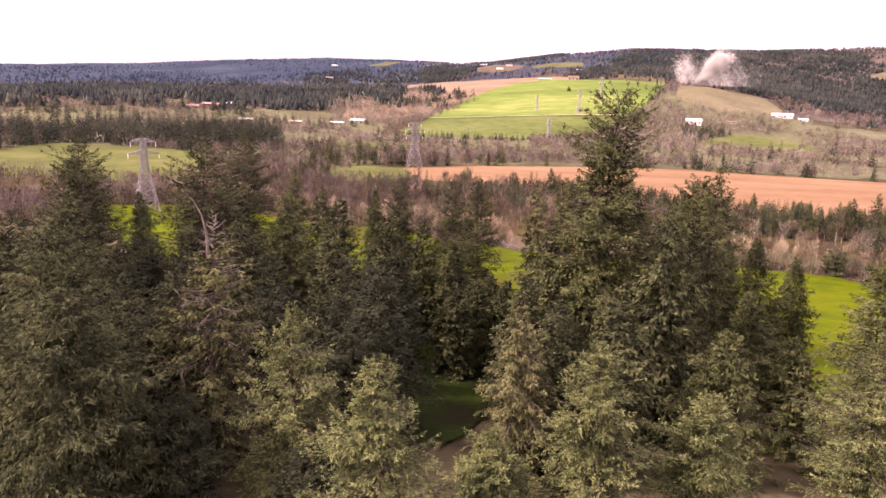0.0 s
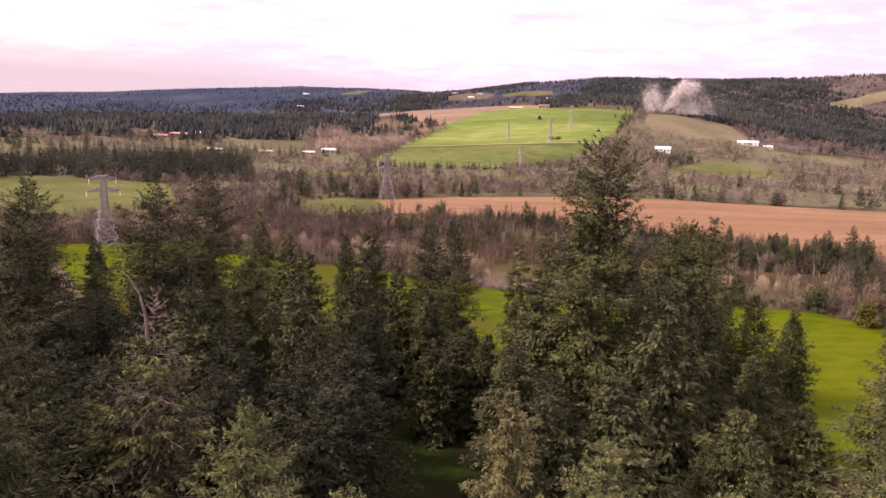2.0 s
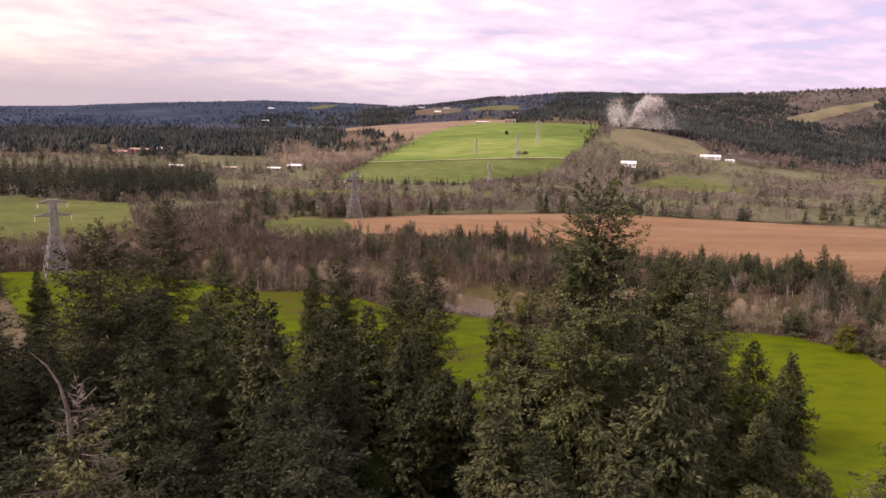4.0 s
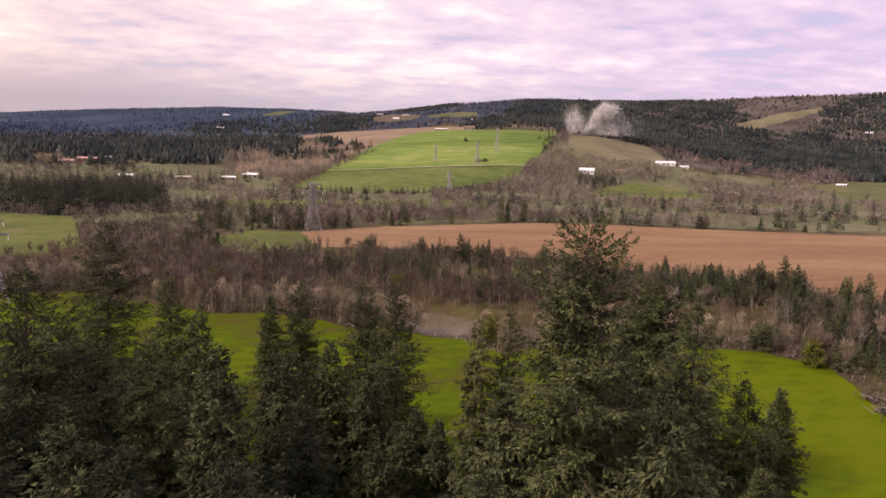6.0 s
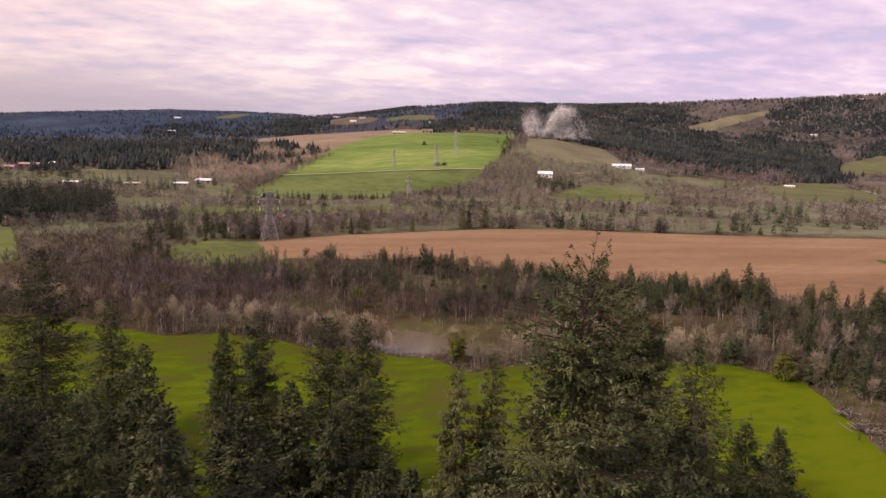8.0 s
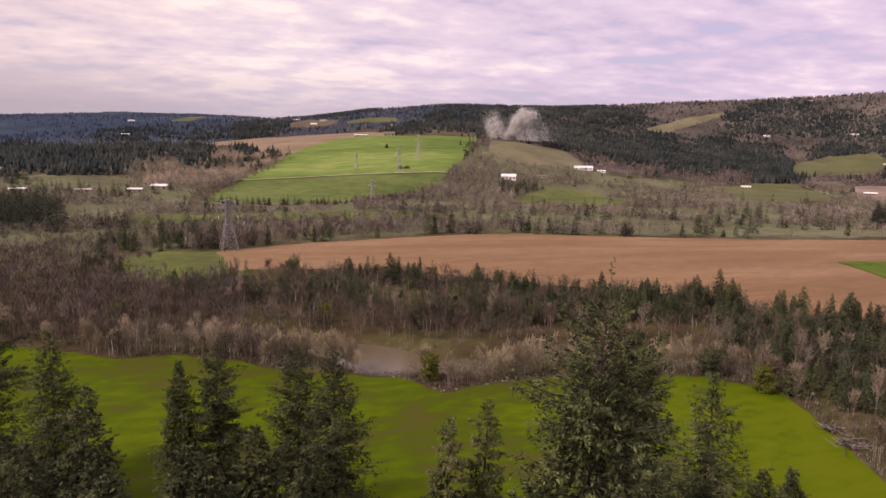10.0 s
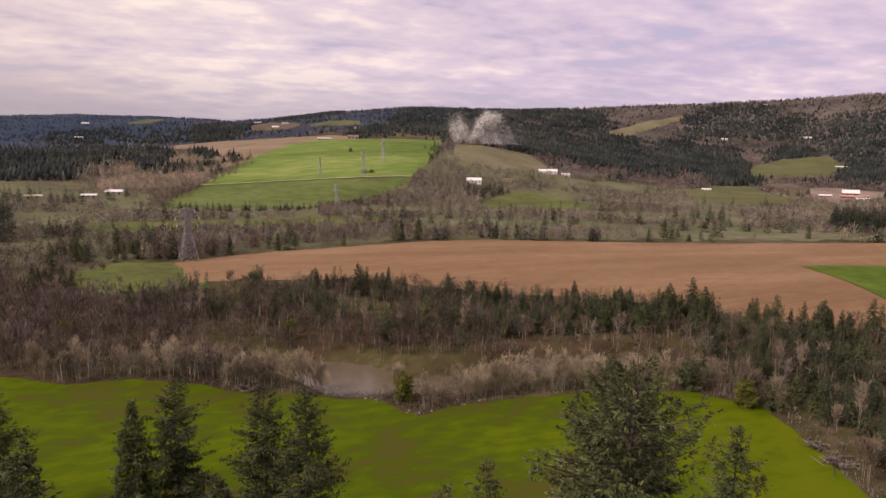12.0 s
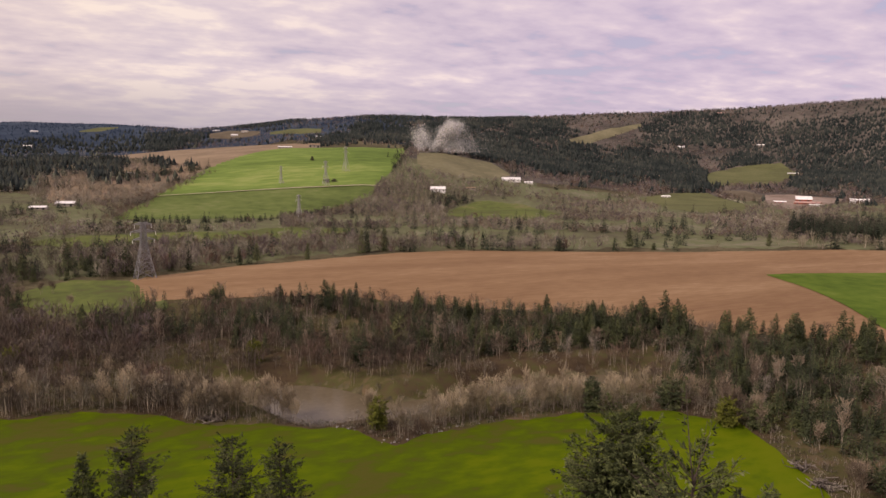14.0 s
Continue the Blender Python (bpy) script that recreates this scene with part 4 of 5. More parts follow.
def far_brush(name, label, pts, h0, h1, blades=24, mat=None, wide=0.30, thin=1.0, low=0.06, fan=0.26):
    """Leafless trees and shrubs: two stems and a haze of rising twigs; every tree has one of the tones in mat."""
    x, y, g = pts
    n = len(x)
    tones = mat if isinstance(mat, tuple) else (mat or M_BRUSH,)
    tone = g.integers(0, len(tones), n)
    h = g.uniform(h0, h1, n) * g.uniform(0.7, 1.1, n)
    base = np.stack([x, y, terrain(x, y) - 0.2], -1)
    k = np.repeat(np.arange(n), 2)
    foot = base[k] + g.normal(0, 0.05, (len(k), 3)) * h[k, None] * [1, 1, 0]
    stem = kites(foot, unit(g.normal(0, 0.10, (len(k), 3)) + [0, 0, 1.0]), h[k] * g.uniform(0.6, 0.9, len(k)), h[k] * 0.022 + 0.06, unit(g.normal(0, 1, (len(k), 3)) * [1, 1, 0.1]))
    i = np.repeat(np.arange(n), blades)
    m = len(i)
    th, rad, lev = g.uniform(0, 2 * np.pi, m), np.sqrt(g.uniform(0, 1, m)), g.uniform(0, 1, m)
    belly = np.sin(np.pi * (0.15 + 0.75 * lev))
    spread = rad * belly * wide * g.uniform(0.8, 1.15, n)[i]
    p = base[i] + np.stack([np.cos(th) * spread * h[i], np.sin(th) * spread * h[i], h[i] * (low + (0.74 - low) * lev)], -1)
    way = unit(np.stack([np.cos(th) * rad * 0.5, np.sin(th) * rad * 0.5, np.full(m, 0.9)], -1) + g.normal(0, fan, (m, 3)))
    ln = h[i] * g.uniform(0.15, 0.32, m)
    twig = kites(p, way, ln, (0.10 + 0.030 * h[i]) * thin * g.uniform(0.6, 1.4, m), unit(g.normal(0, 1, (m, 3))))
    slots = np.concatenate([np.full(2 * len(k), len(tones)), tone[i], tone[i]])
    tagged(mesh_object(name, *merge(stem, twig), tones + (M_ALDER if h0 < 12 else M_BRUSH,), None, False, slots), label, "brush", kind="stuff")


MIXED = (M_BRUSH, M_BRUSH_DARK, M_BRUSH_DARK, M_MAUVE)
VALLEY_MIX = (M_BRUSH_FAR, M_BRUSH, M_MAUVE, M_BRUSH_RED, M_BRUSH_FAR, M_WILLOW, M_MAUVE)
def fir_mass(name, label, places, mat, sprays=380, coarse=1.0):
    """Many conifers as one: cones of drooping sprays round a thin stem."""
    g = np.random.default_rng(77)
    x, y, h = places
    k = np.repeat(np.arange(len(x)), sprays)
    n = len(k)
    q = 1 - g.uniform(0.02, 0.97, n) ** 0.62
    th = np.round(g.uniform(0, 2 * np.pi, n) * 3) / 3 + 2.4 * np.round(q * 12) + g.normal(0, 0.18, n)
    out = np.stack([np.cos(th), np.sin(th), np.zeros(n)], -1)
    wide = h[k] * 0.25 * (1 - q) * g.uniform(0.7, 1.1, n)
    s = np.sqrt(g.uniform(0.05, 1, n))
    base = np.stack([x, y, terrain(x, y)], -1)[k]
    p = base + out * (wide * s * 0.8)[:, None] + np.array([0, 0, 1.0]) * (h[k] * q - wide * s * 0.28)[:, None]
    way = unit(out + g.normal(0, 0.4, (n, 3)) + [0, 0, -0.15])
    leaf = kites(p, way, coarse * (0.45 + 0.30 * wide) * g.uniform(0.6, 1.2, n), coarse * (0.22 + 0.12 * wide) * g.uniform(0.6, 1.2, n), unit(np.array([0, 0, 1.0]) + g.normal(0, 0.35, (n, 3))))
    foot = np.stack([x, y, terrain(x, y) - 0.3], -1)
    stem = tubes(foot, foot + np.array([0, 0, 1.0]) * (h * 0.95)[:, None], 0.012 * h, 0.002 * h, 4)
    slots = np.concatenate([np.zeros(len(leaf[1])), np.ones(len(stem[1]))])
    tagged(mesh_object(name, *merge(leaf, stem), (mat, M_BARK), None, False, slots), label, "conifer trees", kind="stuff")


def grown_to(pts, h0, h1):
    x, y, g = pts
    return x, y, g.uniform(h0, h1, len(x)) * g.uniform(0.75, 1.1, len(x))


def belt_places(count, seed):
    g = np.random.default_rng(seed)
    a, u = g.uniform(-8, 60, count), g.uniform(0, 1, count) ** 0.7
    back = np.where(a > -3, soil_edge(a), 350) - 20
    front = np.where(a < 42, river_line(np.minimum(a, 45)) + np.where(a < 19, 36, 25), meadow_edge(a) + 16)
    r = front + (back - front) * u
    x, y = r * np.sin(np.radians(a)), HUB[1] + r * np.cos(np.radians(a))
    v = np.sin(x * 0.055 + 0.5) * np.sin(y * 0.07 + 1) + 0.5 * np.sin(x * 0.12 + y * 0.06) + 0.55 * smooth((a - 20) / 8) - 0.1
    ok = v > g.uniform(-0.7, 0.7, count)
    return x[ok], y[ok], g.uniform(8, 14.5, ok.sum())


fir_mass("belt_conifers", "dark green conifers crowding the far river bank", belt_places(1350, 78), M_FIR_BELT)


def bank_points(count, a0, a1, reach, seed, first=1.0):
    """Places along the near bank, thinning out from the meadow."""
    g = np.random.default_rng(seed)
    a = g.uniform(a0, a1, count)
    r = meadow_edge(a) + first + np.abs(g.normal(0, reach, count))
    ok = np.abs(r - river_line(a)) > 24
    return (r * np.sin(np.radians(a)))[ok], (HUB[1] + r * np.cos(np.radians(a)))[ok], g


def thinned(pts):
    """Fewer bare trees where the conifers close up along the bank."""
    x, y, g = pts
    a, r = polar(x, y)
    ok = g.uniform(0, 1, len(x)) > 0.7 * smooth((a - 20) / 8)
    return x[ok], y[ok], g


far_brush("bank_shrubs", "low brown and olive shrubs along the near bank", bank_points(1300, -32, 58, 9, 61), 0.8, 2.6, 22, (M_BRUSH, M_BRUSH_DARK, M_BRUSH_FAR, M_FIR_MID, M_BRUSH), thin=0.9, wide=0.6)
far_brush("bank_trees", "bare brown young trees along the near bank", bank_points(460, -32, 3, 16, 62, 2.0), 7, 13, 80, (M_BRUSH, M_BRUSH_DARK, M_BRUSH_FAR), thin=0.30, low=0.3, fan=0.45)
far_brush("bank_alders", "young bare alders behind the meadow corner", bank_points(120, 18, 49, 9, 63, 3.0), 5, 9, 80, (M_BRUSH_FAR, M_BRUSH, M_WILLOW), thin=0.28, low=0.3, fan=0.45)
far_brush("belt_undergrowth", "bare brown undergrowth along the river", wood_points(3600, -34, 60, 172, 350, 0, 1, 1.0), 1.5, 4.5, 20, (M_BRUSH, M_BRUSH_DARK, M_BRUSH_FAR), thin=0.8, wide=0.5)
far_brush("belt_thicket", "bare brown trees crowding the far river bank", thinned(wood_points(3000, -34, 60, 230, 345, -0.75, 31, 5.0, 25)), 7, 12, 75, (M_BRUSH, M_BRUSH_DARK, M_BRUSH_RED, M_BRUSH_DARK), thin=0.32, low=0.3, fan=0.42)
far_brush("valley_thicket", "bare mauve-brown thicket on the valley floor", wood_points(3600, -46, -2, 270, 660, -0.4, 2, 3.0, 50), 7, 14, 44, MIXED, thin=0.55, low=0.2, fan=0.36)
far_brush("tree_line_brush", "bare winter trees behind the ploughed field", wood_points(3000, -6, 62, 450, 640, -0.4, 3, 5.0, 50), 9, 17, 56, VALLEY_MIX, wide=0.26, low=0.18, thin=0.75, fan=0.45)
far_brush("valley_brush", "grey-brown bare woods in the valley", wood_points(12000, 8, 62, 740, 1600, -0.25, 4, 2.0, 75, 0.4), 6, 12, 26, VALLEY_MIX, thin=1.9, wide=0.40, fan=0.7)
far_brush("left_valley_brush", "bare winter woods beyond the pasture", wood_points(7000, -54, 6, 600, 1300, 0.05, 5, 2.0, 75, 0.35), 7, 13, 26, VALLEY_MIX, thin=1.7, wide=0.40, fan=0.7)
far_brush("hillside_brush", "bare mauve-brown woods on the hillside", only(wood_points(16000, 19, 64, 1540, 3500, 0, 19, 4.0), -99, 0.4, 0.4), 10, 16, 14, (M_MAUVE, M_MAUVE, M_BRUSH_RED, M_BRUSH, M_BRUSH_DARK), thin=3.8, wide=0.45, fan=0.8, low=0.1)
far_brush("field_edge_brush", "sunlit tawny bare trees beside the green field", wood_points(1300, -10, 0, 1040, 1600, -0.6, 8, 4.0, 90), 9, 15, 30, (M_WILLOW, M_BRUSH_FAR, M_BRUSH), thin=1.1, fan=0.45)
def knoll(pts):
    x, y, g = pts
    a, r = polar(x, y)
    ok = (r < 1340) & (a < 22.4 - (r - 880) / 210) | (r >= 1340) & (a > 18.0 + (r - 1340) / 900) & (a < 19.3)
    return x[ok], y[ok], g


far_brush("knoll_brush", "bare tawny and mauve trees on the knoll", knoll(wood_points(800, 14.5, 22.4, 870, 1800, 0, 9, 0.0)), 11, 18, 44, (M_MAUVE, M_BRUSH_FAR, M_MAUVE, M_BRUSH, M_WILLOW), thin=0.9, fan=0.6)
far_brush("knoll_willows", "budding tawny trees below the knoll", wood_points(300, 15, 23, 860, 1240, -0.6, 10, 2.0, 60), 8, 14, 22, mat=M_WILLOW, thin=1.6)
far_brush("willow_clump", "pale budding willows beside the conifers", wood_points(60, 49, 58, 690, 780, -1.5, 21, 2.0, 60), 9, 13, 36, mat=M_WILLOW, thin=1.2)
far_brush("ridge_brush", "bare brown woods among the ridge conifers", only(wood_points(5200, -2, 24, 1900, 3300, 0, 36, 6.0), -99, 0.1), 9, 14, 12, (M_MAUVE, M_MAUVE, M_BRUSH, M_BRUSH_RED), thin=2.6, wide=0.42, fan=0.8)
fir_mass("tree_line_conifers", "dark conifers scattered in the tree line", grown_to(wood_points(700, -14, 60, 470, 800, 0.02, 11, 5.0, 40), 14, 24), M_WOODS_NEAR, 210, 1.45)
fir_mass("valley_conifers", "scattered dark conifers in the valley", grown_to(wood_points(700, 10, 60, 760, 1500, 0.5, 12, 6.0, 50), 14, 24), M_WOODS_NEAR, 210, 1.45)
fir_mass("house_conifers", "dark conifers beside the white farmhouse", grown_to(wood_points(60, 20.8, 24.5, 1010, 1130, -1.5, 22, 1.0, 60), 18, 27), M_WOODS_NEAR, 210, 1.45)
fir_mass("corner_conifers", "dense dark conifers near the red farm", grown_to(wood_points(430, 49.8, 61, 760, 890, -1.5, 23, 1.0, 60), 17, 28), M_WOODS_NEAR, 210, 1.45)
fir_mass("grove_conifers", "dark conifer grove beyond the side pasture", grown_to(wood_points(800, -42, -15, 620, 900, 0.0, 13, 6.0, 50), 18, 34), M_WOODS_NEAR, 210, 1.45)
fir_mass("valley_edge_conifers", "dark conifers edging the valley farms", grown_to(wood_points(500, -40, -6, 930, 1280, 0.3, 24, 6.0, 60), 16, 26), M_WOODS_NEAR, 210, 1.45)
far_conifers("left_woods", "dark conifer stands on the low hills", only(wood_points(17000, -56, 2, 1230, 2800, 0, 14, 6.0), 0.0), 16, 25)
far_conifers("left_pines", "single conifers among bare trees on the low hills", only(wood_points(1800, -50, 2, 1230, 2500, 0.2, 44, 6.0, 50), -99, 0.3), 13, 23, M_WOODS_MID)
far_brush("left_hill_brush", "bare mauve woods on the low hills", only(wood_points(5200, -50, 1, 1240, 2500, 0, 45, 6.0), -99, 0.1), 9, 14, 14, (M_MAUVE, M_BRUSH, M_MAUVE, M_BRUSH_FAR), thin=2.2, wide=0.42, fan=0.8, low=0.1)
far_conifers("left_ridges", "distant conifer forest on the ridges", wood_points(8000, -62, 24, 2400, 4600, -0.6, 34, 6.0, 260), 14, 20, M_FOREST_HAZE)
fir_mass("field_edge_conifers", "dense conifers beside the green field", grown_to(only(wood_points(900, -12, 2.2, 1280, 1700, 0, 15, 4.0), 0.15), 16, 25), M_WOODS_MID, 120, 2.0)
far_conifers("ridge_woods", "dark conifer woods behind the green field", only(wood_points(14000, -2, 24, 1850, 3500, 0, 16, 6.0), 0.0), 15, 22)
far_conifers("ridge_pines", "single dark conifers along the ridge", only(wood_points(2300, -2, 24, 1850, 3700, 0.1, 46, 6.0, 60), -99, 0.3), 12, 20)
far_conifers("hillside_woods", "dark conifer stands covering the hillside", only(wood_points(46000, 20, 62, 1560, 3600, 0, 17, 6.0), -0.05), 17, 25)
far_conifers("crest_woods", "dark conifers along the crest of the hill", wood_points(2600, 20, 64, 2800, 3500, -0.15, 18, 6.0, 90), 14, 24)
far_conifers("hillside_pines", "single dark conifers among bare hillside woods", only(wood_points(3200, 20, 64, 1520, 3600, 0.25, 37, 6.0, 45), -99, 0.2), 14, 24)
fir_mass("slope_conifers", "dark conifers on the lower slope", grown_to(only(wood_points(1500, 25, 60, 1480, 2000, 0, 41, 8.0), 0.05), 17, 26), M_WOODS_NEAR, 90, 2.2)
def hedge_points(line, count, wide, seed):
    g = np.random.default_rng(seed)
    u = np.sort(g.uniform(0, len(line) - 1.001, count))
    a, r = (np.interp(u, np.arange(len(line)), [p[e] for p in line]) for e in (0, 1))
    return r * np.sin(np.radians(a)) + g.normal(0, wide, count), HUB[1] + r * np.cos(np.radians(a)) + g.normal(0, wide, count), g


HEDGE = ((-5.2, 870), (-2.9, 1050), (-2.1, 1120), (0.2, 1240), (2.2, 1360))
far_brush("field_hedge", "bare mauve hedge along the green field", hedge_points(HEDGE, 300, 9, 91), 8, 14, 40, (M_BRUSH, M_BRUSH_RED, M_BRUSH_FAR), thin=0.95, fan=0.45)
fir_mass("lane_conifers", "dark conifers along the lane beside the crop field", grown_to(hedge_points(((17.6, 1300), (18.2, 1480), (18.9, 1760)), 34, 9, 94), 12, 22), M_WOODS_NEAR, 150, 1.8)
fir_mass("hedge_conifers", "dark conifers at the top of the field hedge", grown_to(hedge_points(((-4, 1330), (-1.5, 1350), (2.4, 1400)), 60, 12, 92), 16, 26), M_WOODS_NEAR, 210, 1.45)
fir_mass("lower_hedge_conifers", "small dark conifers below the green field", grown_to(hedge_points(((-4, 845), (2, 838), (7, 850), (11, 905), (15, 1010)), 90, 7, 93), 7, 14), M_WOODS_NEAR, 210, 1.45)
# conifers that stand out behind the ploughed field
for a, r, s, k in ((14.8, 548, 1.55, 0), (15.3, 556, 1.3, 1), (16.8, 562, 1.55, 0), (22.4, 592, 0.9, 1), (23.0, 600, 1.0, 0), (23.7, 604, 1.1, 1), (24.6, 606, 1.0, 0), (25.4, 612, 1.05, 1), (26.3, 615, 0.8, 1),
                   (37.8, 622, 1.15, 2), (36.6, 615, 0.9, 1), (39.8, 628, 1.0, 3), (48.4, 690, 1.1, 1), (32.0, 600, 0.8, 1), (10.2, 510, 1.0, 0), (6.0, 490, 0.9, 2), (4.6, 486, 1.0, 1), (0.6, 472, 1.1, 0), (-0.8, 470, 1.0, 1), (-6.5, 470, 1.1, 0), (-8.0, 480, 1.2, 2)):
    put_tree(BELT_FIRS, k, a, r, s)


# ---------------------------------------------------------------- pylons
def bar(bm, a, b, w):
    a, b = Vector(a), Vector(b)
    d = (b - a).normalized()
    u = d.orthogonal().normalized() * (w / 2)
    v = d.cross(u)
    ring = [[bm.verts.new(p + s * u + t * v) for s, t in ((1, 1), (-1, 1), (-1, -1), (1, -1))] for p in (a, b)]
    for i in range(4):
        j = (i + 1) % 4
        bm.faces.new((ring[0][i], ring[0][j], ring[1][j], ring[1][i]))
    bm.faces.new(ring[0][::-1])
    bm.faces.new(ring[1])


def pole(bm, points, w):
    """One square bar through several points."""
    rings = [[bm.verts.new((x + s * w / 2, y + t * w / 2, z)) for s, t in ((1, 1), (-1, 1), (-1, -1), (1, -1))] for x, y, z in points]
    for a, b in zip(rings, rings[1:]):
        for i in range(4):
            j = (i + 1) % 4
            bm.faces.new((a[i], a[j], b[j], b[i]))
    bm.faces.new(rings[0][::-1])
    bm.faces.new(rings[-1])


def pylon(name, h, foot, x, y, turn, label, arms, w=0.3, group="steel pylons", steel=None):
    tower = new(name)
    waist, top = foot * 0.30, foot * 0.22

    def half(z):
        k = z / h
        return foot + (waist - foot) * min(k / 0.62, 1) + (top - waist) * max(0, (k - 0.62) / 0.38)
    levels = [h * k for k in (0, 0.16, 0.30, 0.42, 0.53, 0.62, 0.70, 0.78, 0.86, 0.94, 1.0)]
    corners = ((1, 1), (-1, 1), (-1, -1), (1, -1))
    for cx, cy in corners:
        bm = bmesh.new()
        pole(bm, [(cx * half(z), cy * half(z), z) for z in (0, h * 0.31, h * 0.62, h)], w * 1.35)
        part("leg", bm, steel or M_STEEL, tower)
    bm = bmesh.new()
    for a, b in zip(levels, levels[1:]):
        for (px, py), (qx, qy) in zip(corners, corners[1:] + corners[:1]):
            bar(bm, (px * half(a), py * half(a), a), (qx * half(b), qy * half(b), b), w * 0.75)
            bar(bm, (qx * half(a), qy * half(a), a), (px * half(b), py * half(b), b), w * 0.75)
            bar(bm, (px * half(b), py * half(b), b), (qx * half(b), qy * half(b), b), w * 0.75)
    part("bracing", bm, steel or M_STEEL, tower)
    for k, reach in arms:
        bm = bmesh.new()
        z = h * k
        for s in (-1, 1):
            tip = (s * reach, 0, z + 0.2)
            for c in (-1, 1):
                bar(bm, (s * half(z), c * half(z), z), tip, w)
                bar(bm, (s * half(z), c * half(z), z + h * 0.045), tip, w * 0.8)
                bar(bm, (s * (half(z) + reach) / 2, c * half(z) / 2, z), (s * half(z), c * half(z), z + h * 0.045), w * 0.6)
        part("crossarm", bm, steel or M_STEEL, tower)
        for s in (-1, 1):
            bm = bmesh.new()
            for i in range(6):
                bmesh.ops.create_cone(bm, cap_ends=True, segments=8, radius1=0.22, radius2=0.14, depth=0.22, matrix=Matrix.Translation((s * reach * 0.97, 0, z - 0.3 - i * 0.34)))
            bar(bm, (s * reach * 0.97, 0, z + 0.2), (s * reach * 0.97, 0, z - 2.3), 0.09)
            part("insulator", bm, M_WHITE, tower, "hanging string of insulators")
    tower.matrix_basis = Matrix.Translation((x, y, height(x, y) - 0.2)) @ Matrix.Rotation(radians(turn), 4, "Z")
    return tagged(tower, label, "pylon", group)


pylon("pylon", 35, 5.6, *spot(-2.7, 446), 15, "grey lattice steel pylon at the edge of the ploughed field", ((0.70, 6.5), (0.84, 7.5), (0.97, 5.0)))
pylon("pylon", 34, 5.0, *spot(-29.7, 279), 35, "grey lattice steel pylon beside the side pasture", ((0.80, 7.0), (0.96, 5.6)))
for az, r, h in ((13.6, 1300, 48), (11.9, 1180, 44), (8.2, 1205, 31), (9.6, 880, 30)):
    pylon("pylon", h, h * 0.11, *spot(az, r), 25, "pale lattice steel pylon standing in the green field", ((0.78, h * 0.15), (0.95, h * 0.12)), 0.26, steel=M_STEEL_PALE)


# ---------------------------------------------------------------- farm buildings
def box(bm, x0, x1, y0, y1, z0, z1):
    v = [bm.verts.new(p) for p in ((x0, y0, z0), (x1, y0, z0), (x1, y1, z0), (x0, y1, z0), (x0, y0, z1), (x1, y0, z1), (x1, y1, z1), (x0, y1, z1))]
    for f in ((3, 2, 1, 0), (4, 5, 6, 7), (0, 1, 5, 4), (1, 2, 6, 5), (2, 3, 7, 6), (3, 0, 4, 7)):
        bm.faces.new([v[i] for i in f])


def shed(name, az, r, l, w, eave, ridge, turn, wall, roof, label, doors=2, lift=0.0, category="farm building"):
    """A gabled building: walls with gables, a roof of two slabs with eaves, and openings on the long side."""
    house = new(name)
    bm = bmesh.new()
    box(bm, -l / 2, l / 2, -w / 2, w / 2, -2.0, eave)
    for s in (-1, 1):
        x = s * (l / 2 - 0.02)
        a, b, c = (bm.verts.new(p) for p in ((x, -w / 2, eave), (x, w / 2, eave), (x, 0, ridge - 0.1)))
        d, e, f = (bm.verts.new(p) for p in ((x - s * 0.25, -w / 2, eave), (x - s * 0.25, w / 2, eave), (x - s * 0.25, 0, ridge - 0.1)))
        bm.faces.new((a, b, c))
        bm.faces.new((f, e, d))
        bm.faces.new((a, c, f, d))
        bm.faces.new((b, e, f, c))
    part("wall", bm, wall, house)
    for s in (-1, 1):
        bm = bmesh.new()
        o = 0.8
        drop = (ridge - eave) / (w / 2) * o
        pts = [(-l / 2 - o, 0, ridge), (l / 2 + o, 0, ridge), (l / 2 + o, s * (w / 2 + o), eave - drop), (-l / 2 - o, s * (w / 2 + o), eave - drop)]
        lo = [bm.verts.new(p) for p in pts]
        hi = [bm.verts.new((p[0], p[1], p[2] + 0.25)) for p in pts]
        bm.faces.new(lo[::-1])
        bm.faces.new(hi)
        for i in range(4):
            j = (i + 1) % 4
            bm.faces.new((lo[i], lo[j], hi[j], hi[i]))
        bmesh.ops.recalc_face_normals(bm, faces=bm.faces)
        part("roof", bm, roof, house)
    for i in range(doors):
        bm = bmesh.new()
        x = -l / 2 + l * (i + 0.5) / doors
        box(bm, x - l * 0.16 / doors, x + l * 0.16 / doors, -w / 2 - 0.06, -w / 2 + 0.05, 0.0 if i % 2 == 0 else eave * 0.35, eave * 0.75)
        part("door" if i % 2 == 0 else "window", bm, M_DARKWIN, house)
    x, y = spot(az, r)
    house.matrix_basis = Matrix.Translation((x, y, height(x, y) + lift)) @ Matrix.Rotation(radians(turn), 4, "Z")
    return tagged(house, label, category, "farm buildings")


